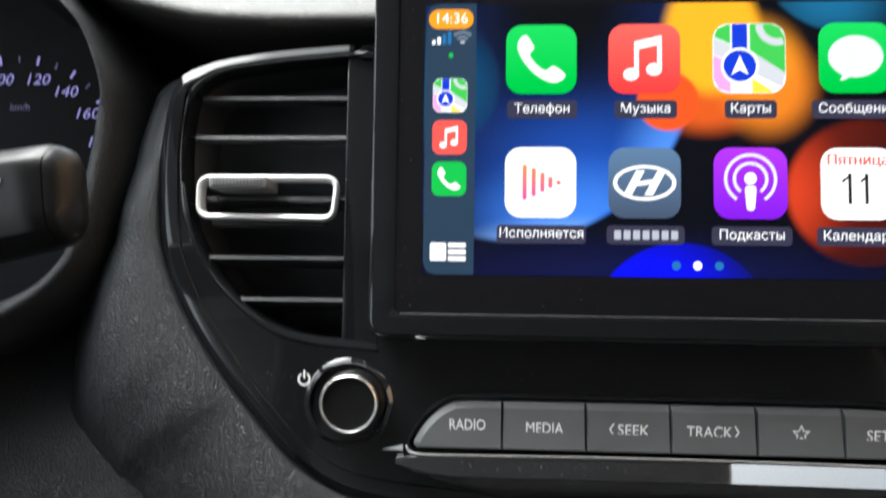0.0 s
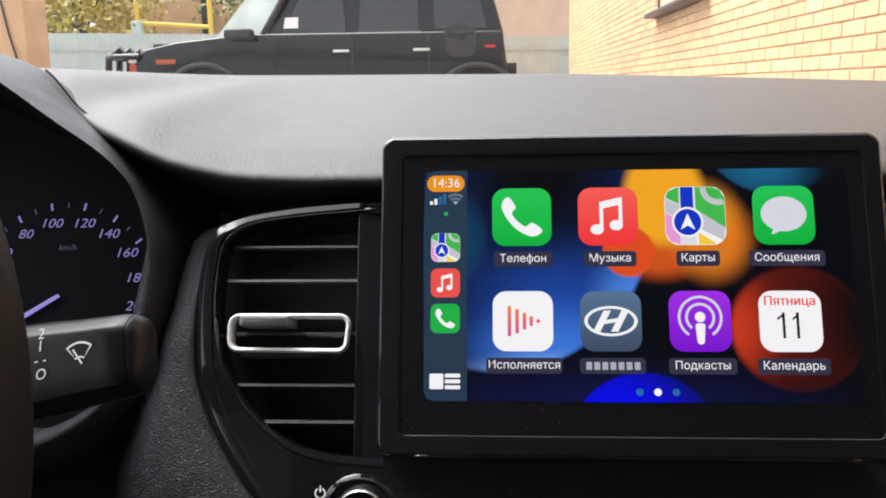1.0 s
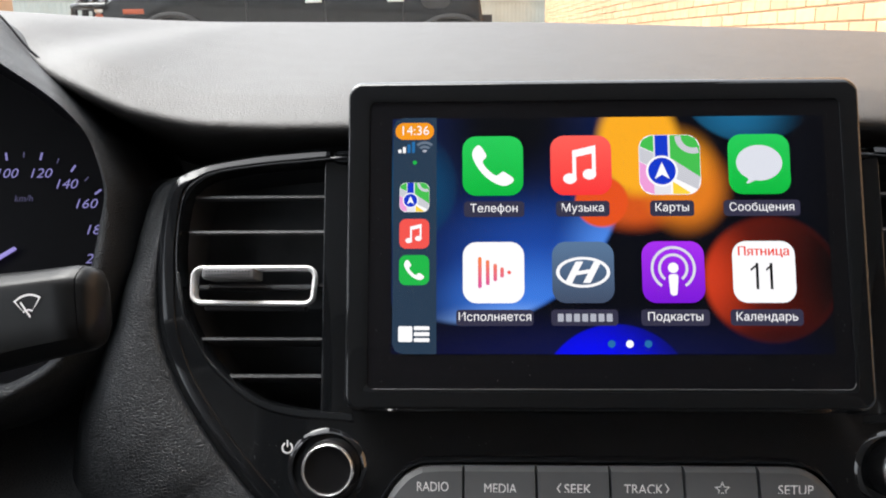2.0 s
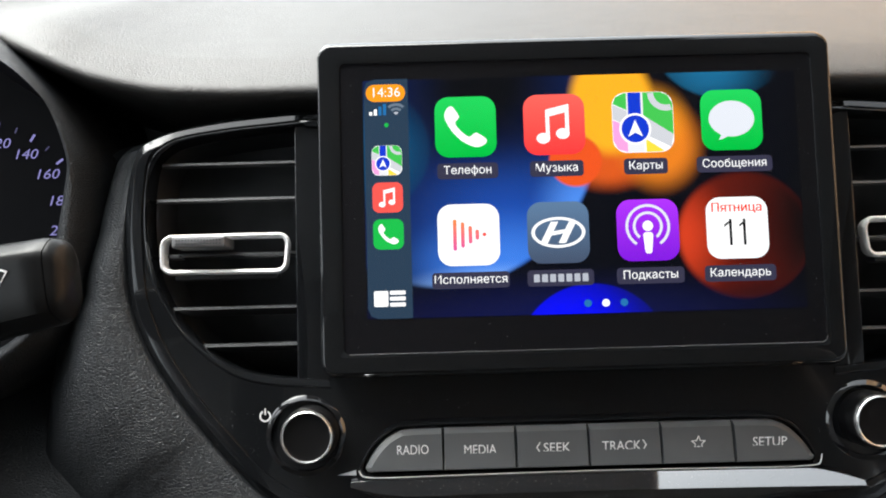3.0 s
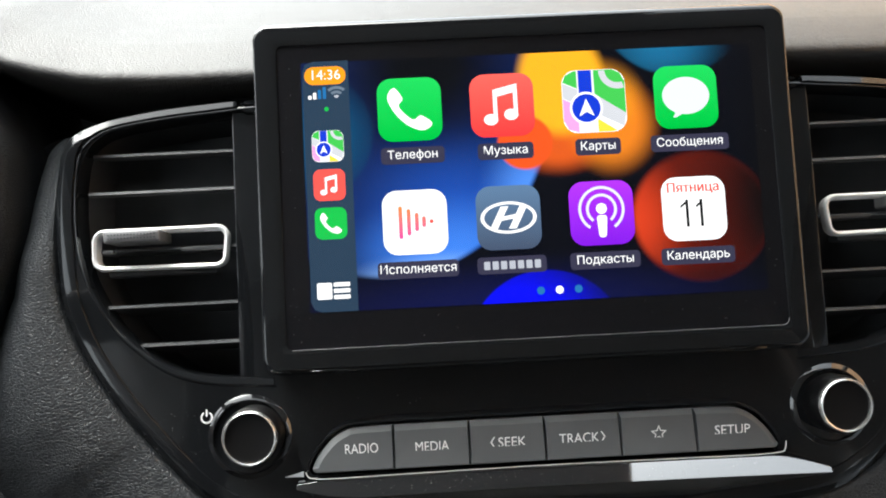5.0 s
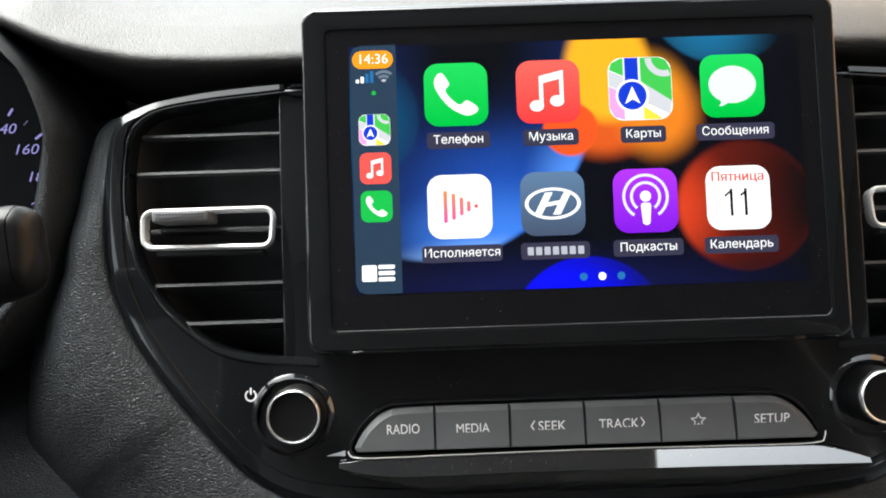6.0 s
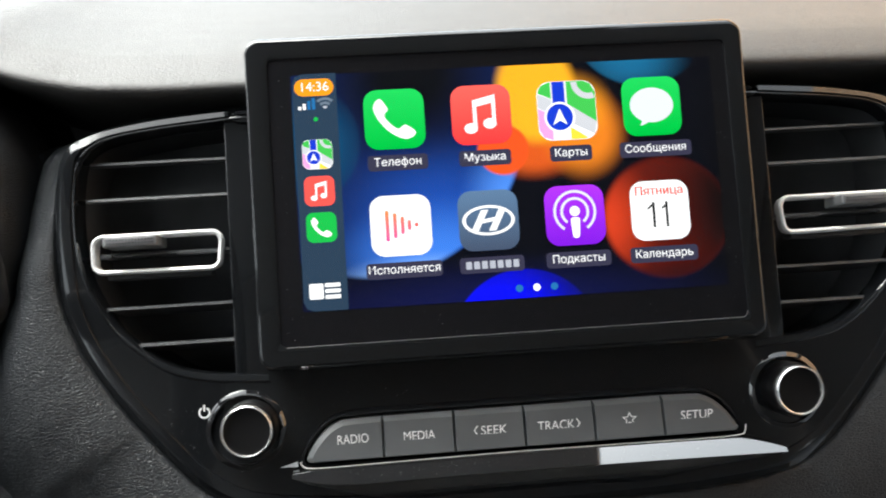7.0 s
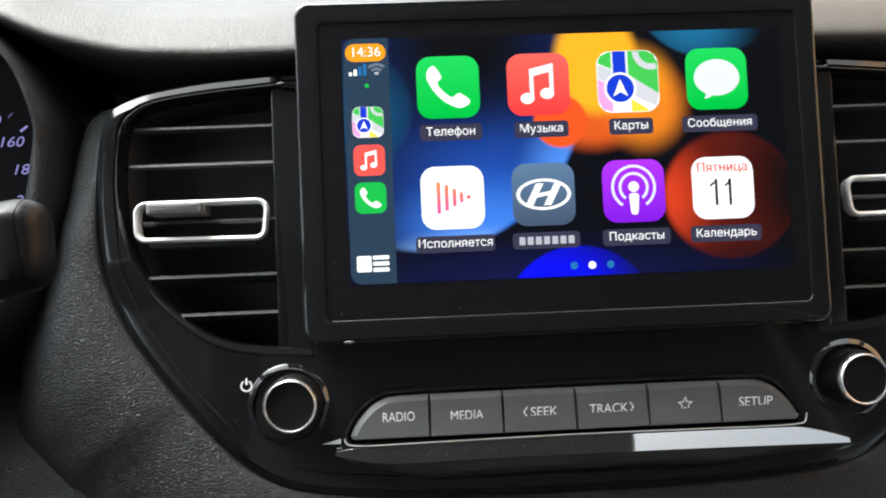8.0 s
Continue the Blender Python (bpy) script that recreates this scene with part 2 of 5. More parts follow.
def wallpaper():
    """The lit wallpaper: soft coloured discs over navy."""
    m = bpy.data.materials.new("lit_wallpaper")
    m.use_nodes = True
    nt = m.node_tree
    b = nt.nodes["Principled BSDF"]
    b.inputs["Base Color"].default_value = (0.004, 0.004, 0.004, 1)
    b.inputs["Roughness"].default_value = 0.12
    b.inputs["Specular IOR Level"].default_value = 0.3
    co = nt.nodes.new("ShaderNodeTexCoord").outputs["Object"]

    def blob(cx, cy, rx, ry, soft, turn=0.0):
        mp = nt.nodes.new("ShaderNodeMapping")
        mp.vector_type = "TEXTURE"
        mp.inputs["Location"].default_value = (cx / 1000, (cy + 78) / 1000, 0)
        mp.inputs["Rotation"].default_value = (0, 0, radians(turn))
        mp.inputs["Scale"].default_value = (rx / 1000, ry / 1000, 1)
        nt.links.new(co, mp.inputs["Vector"])
        flat = nt.nodes.new("ShaderNodeVectorMath")
        flat.operation = "MULTIPLY"
        flat.inputs[1].default_value = (1, 1, 0)
        nt.links.new(mp.outputs[0], flat.inputs[0])
        ln = nt.nodes.new("ShaderNodeVectorMath")
        ln.operation = "LENGTH"
        nt.links.new(flat.outputs[0], ln.inputs[0])
        mr = nt.nodes.new("ShaderNodeMapRange")
        mr.interpolation_type = "SMOOTHSTEP"
        mr.inputs[1].default_value, mr.inputs[2].default_value = 1 - soft, 1.0
        mr.inputs[3].default_value, mr.inputs[4].default_value = 1.0, 0.0
        nt.links.new(ln.outputs["Value"], mr.inputs[0])
        return mr.outputs[0]

    def both(a, c):
        mu = nt.nodes.new("ShaderNodeMath")
        mu.operation = "MULTIPLY"
        nt.links.new(a, mu.inputs[0])
        nt.links.new(c, mu.inputs[1])
        return mu.outputs[0]

    def over(under, colour, mask):
        mx = nt.nodes.new("ShaderNodeMix")
        mx.data_type = "RGBA"
        nt.links.new(mask, mx.inputs["Factor"])
        if isinstance(under, tuple):
            mx.inputs["A"].default_value = (*under, 1)
        else:
            nt.links.new(under, mx.inputs["A"])
        mx.inputs["B"].default_value = (*colour, 1)
        return mx.outputs["Result"]

    c = over(srgb("03050e"), srgb("0a1040"), blob(-10, -58, 120, 24, 0.95))
    body = blob(-56, 22, 66.5, 66.5, 0.045)                  # the large blue disc
    c = over(c, srgb("0a1a44"), body)
    c = over(c, srgb("1a48a4"), both(body, blob(-28, -20, 58, 42, 0.95)))
    c = over(c, srgb("3c7ade"), both(body, blob(-30, -36, 52, 28, 0.95)))
    c = over(c, srgb("9cc8fc"), both(body, blob(-36, -48, 46, 16, 0.95)))
    c = over(c, srgb("4c88e6"), both(body, blob(2, -14, 24, 30, 0.9)))
    c = over(c, srgb("02040a"), both(body, blob(-38, 40, 48, 44, 0.8)))
    c = over(c, srgb("0a4468"), both(blob(-86, 14, 27.4, 27.4, 0.1), blob(-80, 12, 28, 30, 0.8)))
    c = over(c, srgb("d2561c"), blob(13, 5, 22, 13, 0.7))
    c = over(c, srgb("e07c1e"), blob(34, 13, 21, 23, 0.6))
    c = over(c, srgb("f09a20"), blob(28, 24, 22, 18, 0.8))
    c = over(c, srgb("fbae22"), blob(15, 31, 19.5, 25, 0.3))
    c = over(c, srgb("e4521e"), blob(-0.5, 7, 11.6, 11.4, 0.14))
    ember = blob(67, -25, 28.6, 27, 0.14)
    c = over(c, srgb("5c160c"), ember)
    c = over(c, srgb("cc3c1c"), both(ember, blob(40, -25, 26, 32, 0.98)))
    # the disc's right side is darkened for the screen's slant viewing angle
    c = over(c, srgb("0c0506"), both(ember, blob(104, -20, 56, 70, 0.85)))
    c = over(c, srgb("0c040c"), both(ember, blob(70, -58, 44, 22, 0.95)))
    c = over(c, srgb("18648c"), both(blob(62, 63, 32.5, 32.5, 0.06), blob(56, 44, 30, 22, 0.9)))
    c = over(c, srgb("0408f0"), both(blob(4, -75, 32, 32, 0.03), blob(-8, -62, 46, 34, 0.85)))
    # right margin faded to black, the same view-angle dimming put into the colour
    c = over(c, srgb("010204"), blob(108, 0, 30, 100, 0.9))
    nt.links.new(c, b.inputs["Emission Color"])
    b.inputs["Emission Strength"].default_value = GLOW
    return m


# ---------------------------------------------------------------- builders
TILT = 21.2                                       # the fascia leans back by this much
D = Matrix.Translation((0, 0, 1.0)) @ Matrix.Rotation(radians(90 - TILT), 4, "X")   # fascia frame: x right, y up the face, z out of it
ORIGIN = {}
K = 0.001
SYM = 2.6                                         # the fascia's mirror line lies at half of this (mm)


def thing(name, at=(0, 0, 0), base=None, label="", category="", group="", kind=""):
    """An empty at the foot of a thing; at is in the frame given by base."""
    ob = new(name)
    ob.empty_display_size = 0.02
    ob.matrix_world = (base if base is not None else Matrix.Identity(4)) @ Matrix.Translation(at)
    ORIGIN[ob.name] = Vector(at)
    return tagged(ob, label, category, group, kind)


def part(name, bm, material, parent, label="", smooth=35):
    """One mesh object under a thing or a part; its mesh is given in the thing's frame."""
    me = bpy.data.meshes.new(name)
    if parent is not None:
        bm.transform(Matrix.Translation(-ORIGIN[parent.name]))
    bm.to_mesh(me)
    bm.free()
    if smooth:
        me.shade_smooth()
        me.set_sharp_from_angle(angle=radians(smooth))
    me.materials.append(material)
    ob = new(name, me)
    if parent is not None:
        ob.parent = parent
        ORIGIN[ob.name] = ORIGIN[parent.name]
    if label:
        ob["label"] = label
    return ob


def spline(points, n, closed=False):
    """n samples to a span along a Catmull-Rom curve through the points."""
    p = [Vector(q) for q in points]
    count = len(p)
    out = []
    for i in range(count if closed else count - 1):
        if closed:
            a, b, c, d = p[i - 1], p[i], p[(i + 1) % count], p[(i + 2) % count]
        else:
            a, b, c, d = p[max(i - 1, 0)], p[i], p[i + 1], p[min(i + 2, count - 1)]
        for k in range(n):
            t = k / n
            out.append(0.5 * (2 * b + (c - a) * t + (2 * a - 5 * b + 4 * c - d) * t * t + (3 * b - a - 3 * c + d) * t ** 3))
    if not closed:
        out.append(p[-1])
    return out


def rrect(cx, cy, w, h, r, n=6):
    out = []
    for sx, sy, a0 in ((1, 1, 0), (-1, 1, 90), (-1, -1, 180), (1, -1, 270)):
        for k in range(n + 1):
            a = radians(a0 + 90 * k / n)
            out.append(Vector((cx + sx * (w / 2 - r) + r * math.cos(a), cy + sy * (h / 2 - r) + r * math.sin(a))))
    return out


def circle(cx, cy, r, n=32, ry=None):
    return [Vector((cx + r * math.cos(2 * math.pi * k / n), cy + (ry or r) * math.sin(2 * math.pi * k / n))) for k in range(n)]


def offset(loop, r):
    """A closed counter-clockwise outline moved outwards by r."""
    n = len(loop)
    out = []
    for i in range(n):
        t1, t2 = (loop[i] - loop[i - 1]), (loop[(i + 1) % n] - loop[i])
        t1, t2 = t1.normalized(), t2.normalized()
        t = (t1 + t2)
        t = t.normalized() if t.length > 1e-6 else t1
        k = 1 / max(0.5, math.sqrt(max(0.0, (1 + t1.dot(t2)) / 2)))
        out.append(loop[i] + Vector((t.y, -t.x)) * r * k)
    return out


def ring3(loop, z):
    return [Vector((q.x * K, q.y * K, z * K)) for q in loop]


def loft(rings, closed=True, cap0=False, cap1=False, bm=None):
    bm = bm or bmesh.new()
    vs = [[bm.verts.new(q) for q in r] for r in rings]
    n = len(rings[0])
    for a, b in zip(vs, vs[1:]):
        for i in range(n if closed else n - 1):
            j = (i + 1) % n
            bm.faces.new((a[i], a[j], b[j], b[i]))
    if cap0:
        bm.faces.new(list(reversed(vs[0])))
    if cap1:
        bm.faces.new(vs[-1])
    return bm


def slab(loop, z0, z1, bevel=0.0, steps=3, bm=None):
    """An outline (mm) raised from z0 to z1 with a rounded front edge."""
    rings = [ring3(loop, z0)]
    if bevel > 0:
        for k in range(steps + 1):
            a = radians(90 * k / steps)
            rings.append(ring3(offset(loop, -bevel * (1 - math.cos(a))), z1 - bevel + bevel * math.sin(a)))
    else:
        rings.append(ring3(loop, z1))
    return loft(rings, cap0=True, cap1=True, bm=bm)


def flat(loops, z, bm=None):
    """Flat shapes (mm) at height z."""
    bm = bm or bmesh.new()
    for lp in loops:
        bm.faces.new([bm.verts.new((q[0] * K, q[1] * K, z * K)) for q in lp])
    return bm


def band(outer, inner, z, bm=None):
    return loft([ring3(outer, z), ring3(inner, z)], bm=bm)


def rounded(points, r, n=6):
    """A closed counter-clockwise outline with its corners rounded."""
    p = [Vector(q) for q in points]
    out = []
    for i in range(len(p)):
        a, b = (p[i - 1] - p[i]).normalized(), (p[(i + 1) % len(p)] - p[i]).normalized()
        half = math.acos(max(-1, min(1, a.dot(b)))) / 2
        c = p[i] + (a + b).normalized() * (r / math.sin(half))
        t0, t1 = p[i] + a * (r / math.tan(half)), p[i] + b * (r / math.tan(half))
        a0 = math.atan2(t0.y - c.y, t0.x - c.x)
        a1 = math.atan2(t1.y - c.y, t1.x - c.x)
        while a1 < a0:
            a1 += 2 * math.pi
        out += [c + Vector((math.cos(a0 + (a1 - a0) * k / n), math.sin(a0 + (a1 - a0) * k / n))) * r for k in range(n + 1)]
    return out


def lathe(profile, cx, cy, n=48, ax="z"):
    """Turn a profile of (radius, height) in mm round the axis out of the face at (cx, cy)."""
    rings = []
    for r, z in profile:
        rings.append([Vector(((cx + r * math.cos(2 * math.pi * k / n)) * K, (cy + r * math.sin(2 * math.pi * k / n)) * K, z * K)) for k in range(n)])
    return loft(rings)


def tube(path, radius, n=12, closed=False, caps=True, squash=1.0):
    """A round bar along a path of Vectors (metres)."""
    rings = []
    m = len(path)
    side = None
    for i in range(m):
        t = (path[(i + 1) % m] - path[i - 1]) if closed else (path[min(i + 1, m - 1)] - path[max(i - 1, 0)])
        t = t.normalized()
        if side is None:
            side = t.orthogonal().normalized()
        side = (side - t * side.dot(t)).normalized()
        up = t.cross(side)
        rad = radius[i] if isinstance(radius, (list, tuple)) else radius
        rings.append([path[i] + (side * math.cos(2 * math.pi * k / n) + up * math.sin(2 * math.pi * k / n) * squash) * rad for k in range(n)])
    if closed:
        return loft(rings + [rings[0]])
    return loft(rings, cap0=caps, cap1=caps)


def box(cx, cy, cz, sx, sy, sz, bevel=0.0, bm=None):
    bm = bm or bmesh.new()
    made = bmesh.ops.create_cube(bm, size=1.0, matrix=Matrix.Translation((cx, cy, cz)) @ Matrix.Diagonal((sx, sy, sz, 1)))
    if bevel > 0:
        es = list({e for v in made["verts"] for e in v.link_edges})
        bmesh.ops.bevel(bm, geom=es, offset=bevel, segments=2, profile=0.5, affect="EDGES")
    return bm


def text_loops(body, shear=0.0, align="CENTER", bold=0.0):
    """The closed outlines of some lettering in Blender's own font, 10 units high."""
    cu = bpy.data.curves.new("lettering", "FONT")
    cu.body, cu.size, cu.align_x, cu.align_y, cu.shear = body, 10.0, align, "CENTER", shear
    cu.resolution_u, cu.fill_mode, cu.offset = 3, "NONE", bold
    ob = bpy.data.objects.new("lettering", cu)
    scene.collection.objects.link(ob)
    me = bpy.data.meshes.new_from_object(ob.evaluated_get(bpy.context.evaluated_depsgraph_get()))
    link = {}
    for e in me.edges:
        a, b = e.vertices
        link.setdefault(a, []).append(b)
        link.setdefault(b, []).append(a)
    seen, loops = set(), []
    for v in range(len(me.vertices)):
        if v in seen or v not in link:
            continue
        loop, cur, prev = [], v, -1
        while cur not in seen:
            seen.add(cur)
            loop.append(me.vertices[cur].co.xy.copy())
            step = [q for q in link[cur] if q != prev and q not in seen]
            if not step:
                break
            prev, cur = cur, min(step) if prev < 0 else step[0]
        if len(loop) > 2:
            loops.append(loop)
    bpy.data.objects.remove(ob)
    bpy.data.curves.remove(cu)
    bpy.data.meshes.remove(me)
    return loops


def turned(loop):
    """Twice the signed area of an outline."""
    return sum(loop[k - 1].x * q.y - q.x * loop[k - 1].y for k, q in enumerate(loop))


def inside(p, loop):
    hit = False
    for k, b in enumerate(loop):
        a = loop[k - 1]
        if (a.y > p.y) != (b.y > p.y) and p.x < a.x + (b.x - a.x) * (p.y - a.y) / (b.y - a.y):
            hit = not hit
    return hit


def text_mesh(body, size, x, y, z, align="CENTER", shear=0.0, stretch=1.0, turn=0.0, bold=0.0):
    """Lettering as a flat mesh (mm), standing on the face. Overlapping strokes of a letter are filled one by one."""
    loops = text_loops(body, shear, align, bold)
    inner = [any(o is not lp and all(inside(q, o) for q in lp) for o in loops) for lp in loops]
    outer = [lp if turned(lp) > 0 else lp[::-1] for lp, h in zip(loops, inner) if not h]
    holes = [lp if turned(lp) < 0 else lp[::-1] for lp, h in zip(loops, inner) if h]
    bm = bmesh.new()
    for rank, lp in enumerate(outer):
        lift = 0.02 * (rank % 3)
        mine = [h for h in holes if all(inside(q, lp) for q in h[::3])]
        path = list(lp)
        for hole in mine:
            _, a, b = min(((p - q).length, a, b) for a, p in enumerate(path) for b, q in enumerate(hole))
            path = path[:a + 1] + hole[b:] + hole[:b + 1] + path[a:]
        one = bmesh.new()
        one.faces.new([one.verts.new((q.x, q.y, 0)) for q in path])
        one.normal_update()
        bmesh.ops.triangulate(one, faces=one.faces[:], ngon_method="EAR_CLIP")
        tris = [[v.co.xy.copy() for v in f.verts] for f in one.faces]
        one.free()
        if not mine and sum(abs(turned(t)) for t in tris) > 1.1 * abs(turned(path)):
            tris = [[path[k] for k in tri] for tri in tessellate_polygon([[q.to_3d() for q in path]])]
        for t in tris:
            t = t if turned(t) > 0 else t[::-1]
            bm.faces.new([bm.verts.new((q.x, q.y, lift)) for q in t])
    k = size * K / 10.0
    bm.transform(Matrix.Translation((x * K, y * K, z * K)) @ Matrix.Rotation(radians(turn), 4, "Z") @ Matrix.Diagonal((stretch * k, k, k, 1)))
    return bm


def resample(line, n):
    """A polyline cut into n equal steps."""
    d = [0.0]
    for a, b in zip(line, line[1:]):
        d.append(d[-1] + (b - a).length)
    out, i = [], 0
    for k in range(n + 1):
        t = d[-1] * k / n
        while i < len(line) - 2 and d[i + 1] < t:
            i += 1
        f = (t - d[i]) / max(1e-9, d[i + 1] - d[i])
        out.append(line[i].lerp(line[i + 1], min(1.0, f)))
    return out


def mirror(bm):
    bm.transform(Matrix.Translation((SYM * K, 0, 0)) @ Matrix.Diagonal((-1, 1, 1, 1)))
    bmesh.ops.reverse_faces(bm, faces=bm.faces)
    return bm


def both_halves(left):
    """A closed counter-clockwise outline from the points of its left half, top to bottom."""
    return [Vector(q) for q in left] + [Vector((SYM - q[0], q[1])) for q in reversed(left)]

# ---------------------------------------------------------------- dashboard
fascia = both_halves(spline([(-60, 34.6), (-104, 33.3)], 6)[:-1] + [(-112.9, 33.0), (-114.3, 32.95), (-114.8, 32.93), (-116.0, 32.88), (-116.5, 32.86)] + spline([(-118, 32.8), (-133, 31.8), (-150, 30.1), (-168, 27.1), (-178, 24.2)], 6)[:-1]
                     + spline([(-180.3, 23.2), (-185.4, 19.8), (-188.9, 13.3), (-190.5, 4.5)], 5)[:-1]
                     + spline([(-191.2, -5), (-191.4, -21), (-189.8, -43), (-184.6, -60), (-176.6, -75.5), (-164.2, -93.5), (-148.5, -112.4), (-134, -126.8),
                               (-114, -137), (-80, -141.6), (-40, -143.3), (-6, -143.6)], 6))
vent_hole = [Vector((-104.5, 30.3))] + [Vector(q) for q in spline([(-117.0, 29.4), (-124.7, 28.7), (-141, 27.4), (-158, 25.3), (-168, 23.4)], 4)[:-1]
             + spline([(-170.3, 22.6), (-175.3, 19.6), (-179.2, 15.2), (-181.2, 9.0)], 4)[:-1]
             + spline([(-182.0, 2), (-182.4, -12), (-181, -27), (-177.4, -40), (-168.2, -56.6), (-159.5, -66.2), (-149, -74.4), (-139, -79), (-127, -81.4), (-117.0, -82.2), (-104.5, -83.2)], 5)]
vent_hole_right = [Vector((SYM - q.x, q.y)) for q in reversed(vent_hole)]

dash = thing("dashboard", (0, -140, 0), D, "black grained dashboard with a gloss black centre trim", "dashboard")
ORIGIN[dash.name] = Vector((0, -0.14, 0))
dash.matrix_world = D @ Matrix.Translation((0, -0.14, 0))

# gloss trim: rounded outer frame, a fine groove, the flat face with two vent openings
holes = vent_hole + vent_hole_right
rim_w = [max(1.9, min(8.4, min((q - h).length for h in holes) - 1.15)) for q in fascia]
for _ in range(4):
    rim_w = [(rim_w[k - 1] + 2 * rim_w[k] + rim_w[(k + 1) % len(rim_w)]) / 4 for k in range(len(rim_w))]


def drawn_in(loop, widths):
    """A closed outline moved inwards by a width of its own at each point."""
    moved = []
    for k, q in enumerate(loop):
        t = (loop[(k + 1) % len(loop)] - loop[k - 1]).normalized()
        moved.append(q - Vector((t.y, -t.x)) * widths[k])
    return moved


def rim_ring(place):
    """One ring of the frame: each point's way in and depth from the frame's width there."""
    spots = []
    for k, (q, w) in enumerate(zip(fascia, rim_w)):
        flank = (fascia[(k + 1) % len(fascia)] - fascia[k - 1]).normalized().orthogonal()
        r, z = place(w, abs(flank.x) ** 2)
        across = abs(q.x - SYM / 2)
        if q.y > 0 and across < 116.2:                # the bevel ends in a notch beside the display
            r, z = (r, z - 3.2) if across > 115.2 else (min(r, 0.2 + 0.35 * r), z - 0.3)
        spots.append((r, z))
    pts = drawn_in(fascia, [r for r, z in spots])
    return [Vector((p.x * K, p.y * K, z * K)) for p, (r, z) in zip(pts, spots)]


def bevel(k):
    """A flat slope up to 3.6 mm wide, gentle along the top and steep down the flanks."""
    def place(w, side):
        run = min(3.6, w * 0.95)
        return 0.1 + (run - 0.1) * k, -14.5 - (0.32 + 0.75 * side) * run * (1 - k)
    return place


def inner(k, z):
    return lambda w, side: (min(3.6, w * 0.95) + (w - min(3.6, w * 0.95)) * k, z)


frame_rings = [rim_ring(lambda w, side: (-0.3, -34)), rim_ring(lambda w, side: (-0.3, -19.6)), rim_ring(lambda w, side: (0.0, -16.4 - 2.6 * side))]
frame_rings += [rim_ring(bevel(k)) for k in (0.0, 0.33, 0.66, 1.0)]
frame_rings += [rim_ring(inner(0.08, -14.46)), rim_ring(inner(0.6, -14.46)), rim_ring(lambda w, side: (max(w * 0.97, w - 0.55), -14.5)), rim_ring(lambda w, side: (w - 0.04, -14.92)), rim_ring(lambda w, side: (w, -16.2))]
part("trim_frame", loft(frame_rings), PIANO, dash, "bevelled gloss black trim frame", smooth=20)
inner_face = [q for k, q in enumerate(drawn_in(fascia, [w + 0.1 for w in rim_w])) if min((q - p).length for p in fascia) > rim_w[k] * 0.97]
left_line = [q for q in inner_face if q.x < -104.4]
left_line.sort(key=lambda q: math.atan2(q.y + 40, -(q.x + 104)), reverse=True)
tl, bl = left_line[0], left_line[-1]
strip_o, strip_i = resample(left_line, 60), resample(vent_hole, 60)
for sg in (1, -1):
    fb_ = loft([ring3(strip_o, -15.4), ring3(strip_i, -15.4)], closed=False)
    part("trim_face", fb_ if sg > 0 else mirror(fb_), PIANO, dash, "gloss black trim panel", smooth=0)
mid_t = sorted([q for q in inner_face if abs(q.x - SYM / 2) <= 104.4 and q.y > 0], key=lambda q: q.x)
mid_b = sorted([q for q in inner_face if abs(q.x - SYM / 2) <= 104.4 and q.y < -100], key=lambda q: q.x)
tr, br = Vector((SYM - tl.x, tl.y)), Vector((SYM - bl.x, bl.y))
centre = [tr, *reversed(mid_t), tl, strip_i[0], strip_i[-1], bl, *mid_b, br, Vector((SYM - strip_i[-1].x, strip_i[-1].y)), Vector((SYM - strip_i[0].x, strip_i[0].y))]
part("trim_face", flat([centre], -15.4), PIANO, dash, "gloss black trim panel", smooth=0)
for sgn, hole in ((-1, vent_hole), (1, vent_hole_right)):
    lip_rows = []
    for r, z, sill in ((1.0, -15.5, 0), (0.9, -15.36, 0), (0.0, -15.02, 0), (-0.12, -15.02, 0), (-0.4, -15.5, 1.0), (-0.9, -16.8, 0.9), (-1.2, -19, 0.8), (-1.4, -26, 0.7)):
        low = []                                       # the lower edge widens into a sloping sill
        for k, q in enumerate(offset(hole, r)):
            run = (hole[min(k + 1, len(hole) - 1)] - hole[max(k - 1, 0)]).normalized()
            w = max(0.0, run.x) ** 3 * sill
            low.append(Vector((q.x * K, (q.y + 2.0 * w) * K, (z - 0.2 * w) * K)))
        lip_rows.append(low)
    lipb = loft(lip_rows, closed=False)
    part("vent_lip", lipb, PIANO, dash, "fine gloss edge of the vent opening")

# ledge under the button row, tipped upwards
rows_l = []
for dv, dz in ((0.0, -9.4), (0.0, -0.6), (-0.2, -0.1), (-0.6, 0.3), (-7.1, 5.15), (-7.4, 4.75), (-8.6, 4.0), (-10.4, 2.6), (-12.5, 1.0), (-14.8, -2.6), (-16.8, -6.2), (-18.4, -9.8)):
    line = []
    cut = 1 - 0.018 * max(0.0, -dv - 7.4)
    for i in range(73):
        x = -96 if i == 0 else 111 if i == 72 else -95.6 + 206.2 * (i - 1) / 70
        drop = 5.8 * max(0.0, (x - 82) / 30, (-66 - x) / 31) ** 2               # the shelf narrows towards its ends
        fall = drop if x > 0 else 0.25 * drop
        f = 0 if i in (0, 72) else 1
        v = -118.8 - 0.00008 * x * x + max(dv, -7.4) * max(0.12, 1 - drop / 7.0) - fall + (dv - max(dv, -7.4)) * (1 - 0.5 * max(0.0, (abs(x) - 70) / 42))
        z = -6.0 + (dz * max(0.12, 1 - drop / 7.0) + 0.72 * fall if dv > -9 and dz > -5 else dz)
